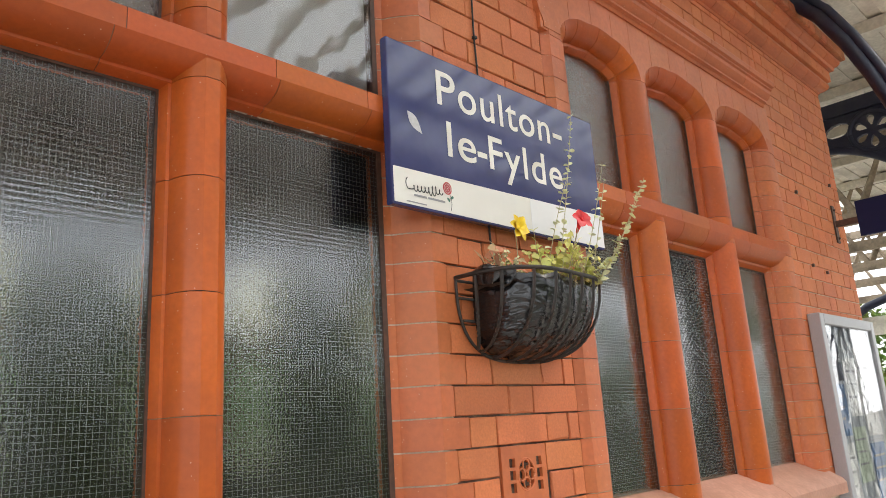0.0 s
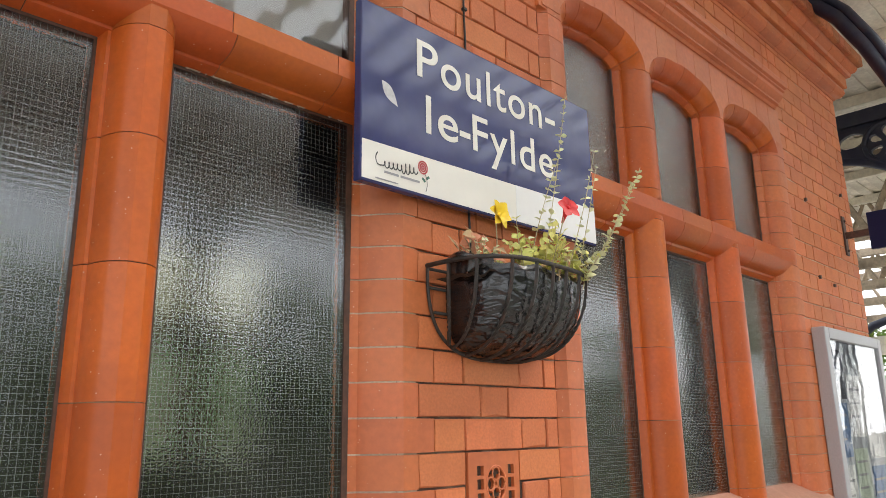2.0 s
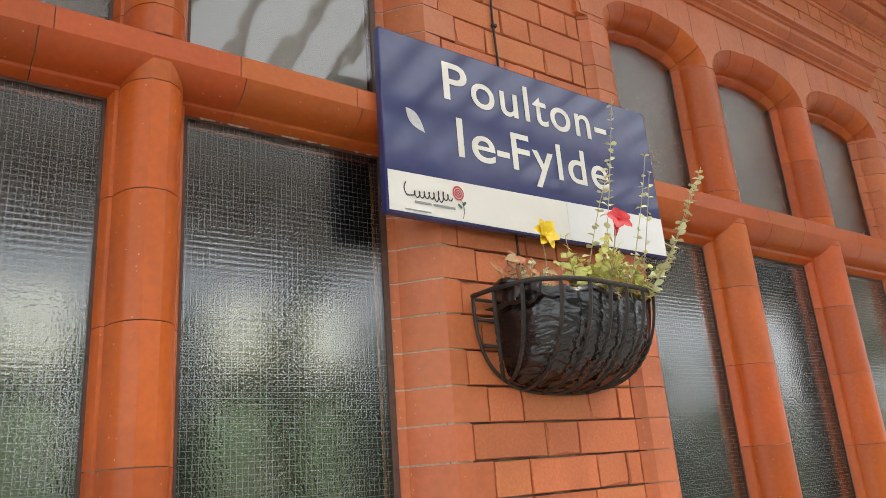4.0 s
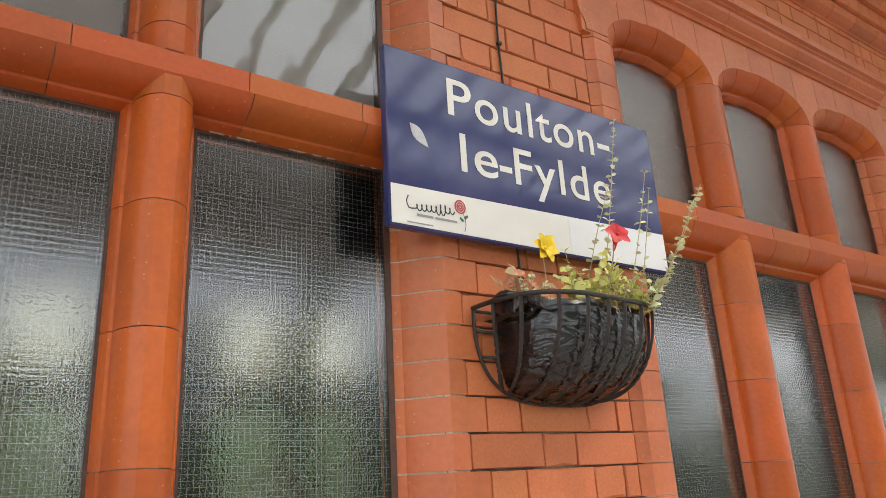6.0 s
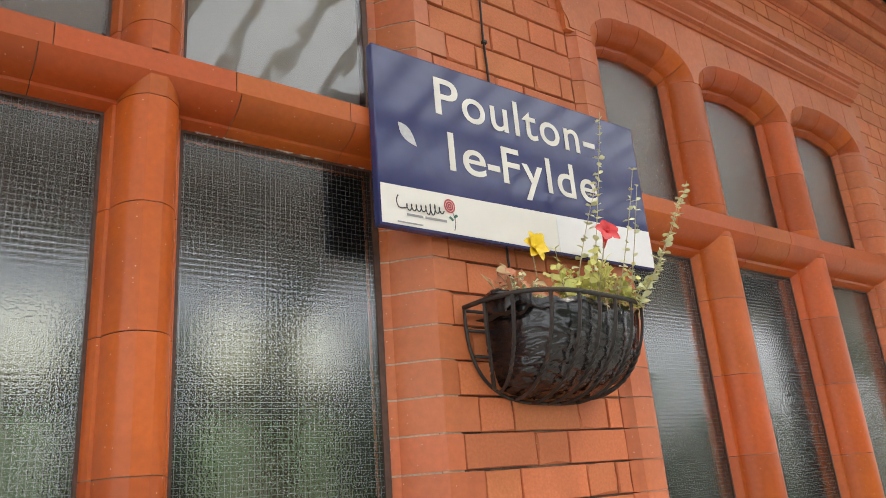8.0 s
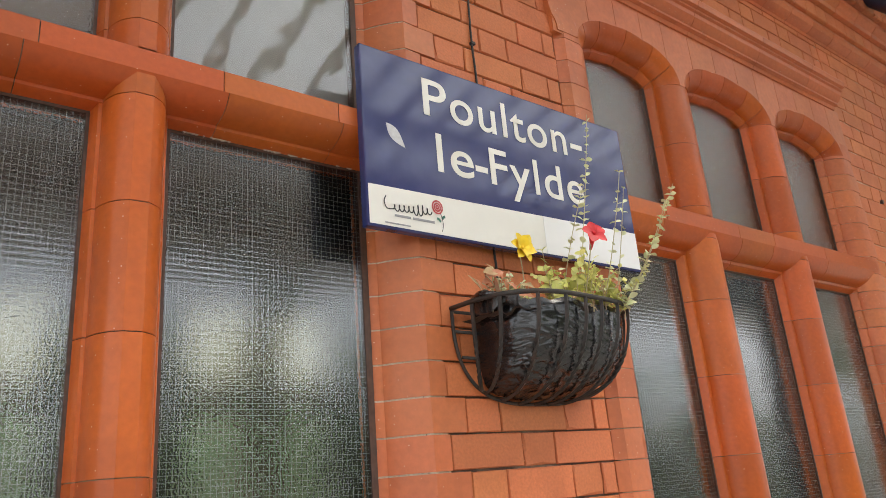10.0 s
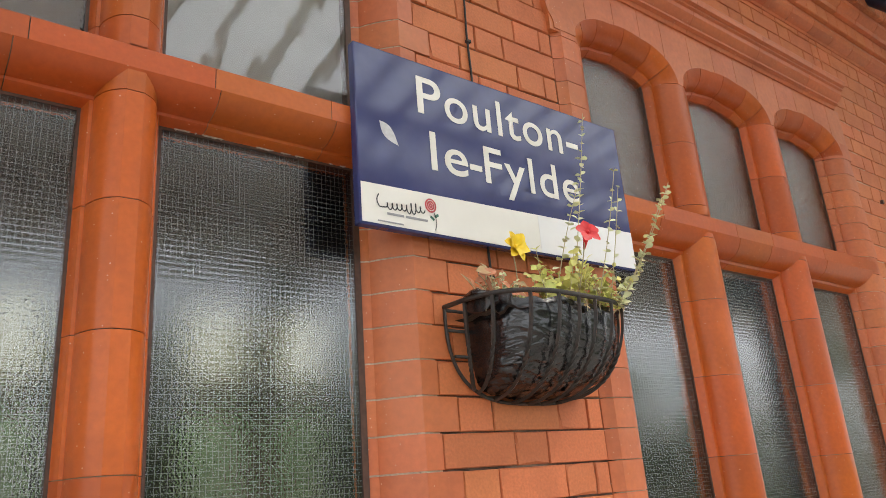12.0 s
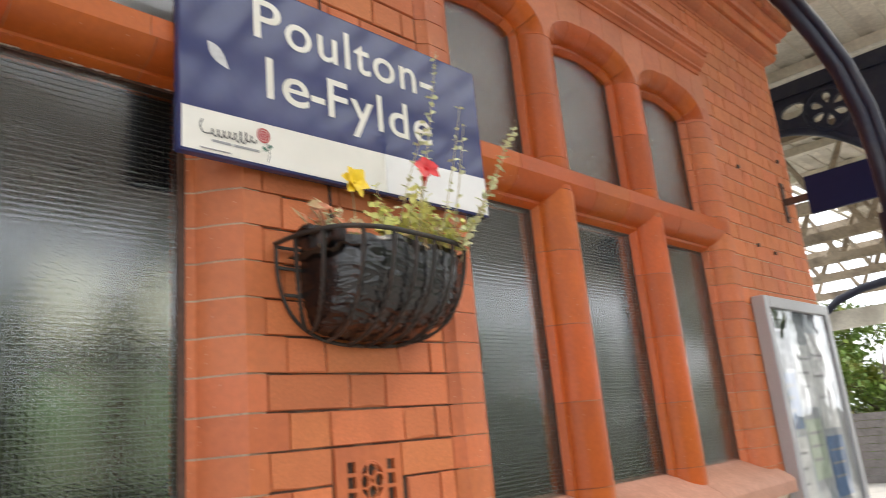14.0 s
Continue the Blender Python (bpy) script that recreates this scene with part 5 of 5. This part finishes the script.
for k in range(13000):
    p = Vector((br.uniform(-8, 30), br.uniform(-12.2, -11.2), br.uniform(-1.0, 3.3 + 0.35 * math.sin(k * 0.7))))
    a = Vector((br.gauss(0, 1), br.gauss(0, 1), br.gauss(0, 1))).normalized()
    c = a.cross(Vector((0.3, 0.5, 0.8))).normalized()
    s = br.uniform(0.10, 0.2)
    o = len(vs)
    vs += [p - a * s, p + c * s * 0.6, p + a * s, p - c * s * 0.6]
    fs.append((o, o + 1, o + 2, o + 3))
tagged(ob_mesh("hedge", vs, fs, LEAVES), "dense green hedge across the tracks", "hedge", kind="stuff")
fence = thing("fence", "weathered grey board fence beyond the platform", "fence")
for k in range(9):
    box("fence_board", 19.0, 19.04, 1.0, 9.5, 0.0 + 0.165 * k, 0.155 + 0.165 * k, GREYWOOD, fence)
for k in range(6):
    box("fence_post", 18.92, 19.0, 1.2 + 1.6 * k, 1.32 + 1.6 * k, 0, 1.55, GREYWOOD, fence)

# ---- room behind the windows ----
room = thing("wall_room", "plain room walls behind the windows, coloured near black for dimness", "wall", "structure")
box("room_floor", -4.0, 5.5, BACK, 4.6, 0.0, 0.05, ROOM_DARK, room)
box("ceiling", -4.0, 5.5, BACK, 4.6, 3.7, 3.8, ROOM_DARK, room)
box("end_wall", -4.1, -4.0, BACK, 4.8, 0.0, 3.8, ROOM_DARK, room)
box("end_wall", 5.4, 5.5, BACK, 4.8, 0.0, 3.8, ROOM_DARK, room)
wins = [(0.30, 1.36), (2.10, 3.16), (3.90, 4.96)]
box("back_wall", -4.0, 5.4, 4.6, 4.8, 0.0, 1.62, ROOM_DARK, room)
box("back_wall", -4.0, 5.4, 4.6, 4.8, 3.03, 3.8, ROOM_DARK, room)
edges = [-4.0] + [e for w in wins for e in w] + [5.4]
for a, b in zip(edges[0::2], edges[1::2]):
    box("back_wall", a, b, 4.6, 4.8, 1.62, 3.03, ROOM_DARK, room)
for a, b in wins:
    m = (a + b) / 2
    box("glazing_bar", m - 0.075, m + 0.075, 4.62, 4.72, 1.62, 3.03, FRAME, room)
    box("glazing_bar", a, m - 0.075, 4.62, 4.72, 2.34, 2.49, FRAME, room)
    box("glazing_bar", m + 0.075, b, 4.62, 4.72, 2.34, 2.49, FRAME, room)

# ---- garden seen through the room ----
yard = box("backdrop_wall", -12, 18, 11.0, 11.3, -1.05, 6.5, CREAM)
tagged(yard, "cream rendered wall beyond the room's rear windows", "wall", kind="structure")
hr = random.Random(3)
vs, fs = [], []
for k in range(9000):
    p = Vector((hr.uniform(-4, 13), hr.uniform(8.0, 8.8), hr.uniform(-1.0, 2.75 + 0.2 * math.sin(k))))
    a = Vector((hr.gauss(0, 1), hr.gauss(0, 1), hr.gauss(0, 1))).normalized()
    c = a.cross(Vector((0.3, 0.5, 0.8))).normalized()
    s = hr.uniform(0.08, 0.16)
    o = len(vs)
    vs += [p - a * s, p + c * s * 0.6, p + a * s, p - c * s * 0.6]
    fs.append((o, o + 1, o + 2, o + 3))
tagged(ob_mesh("hedge", vs, fs, GARDEN), "green leafy hedge beyond the rear windows", "hedge", kind="stuff")
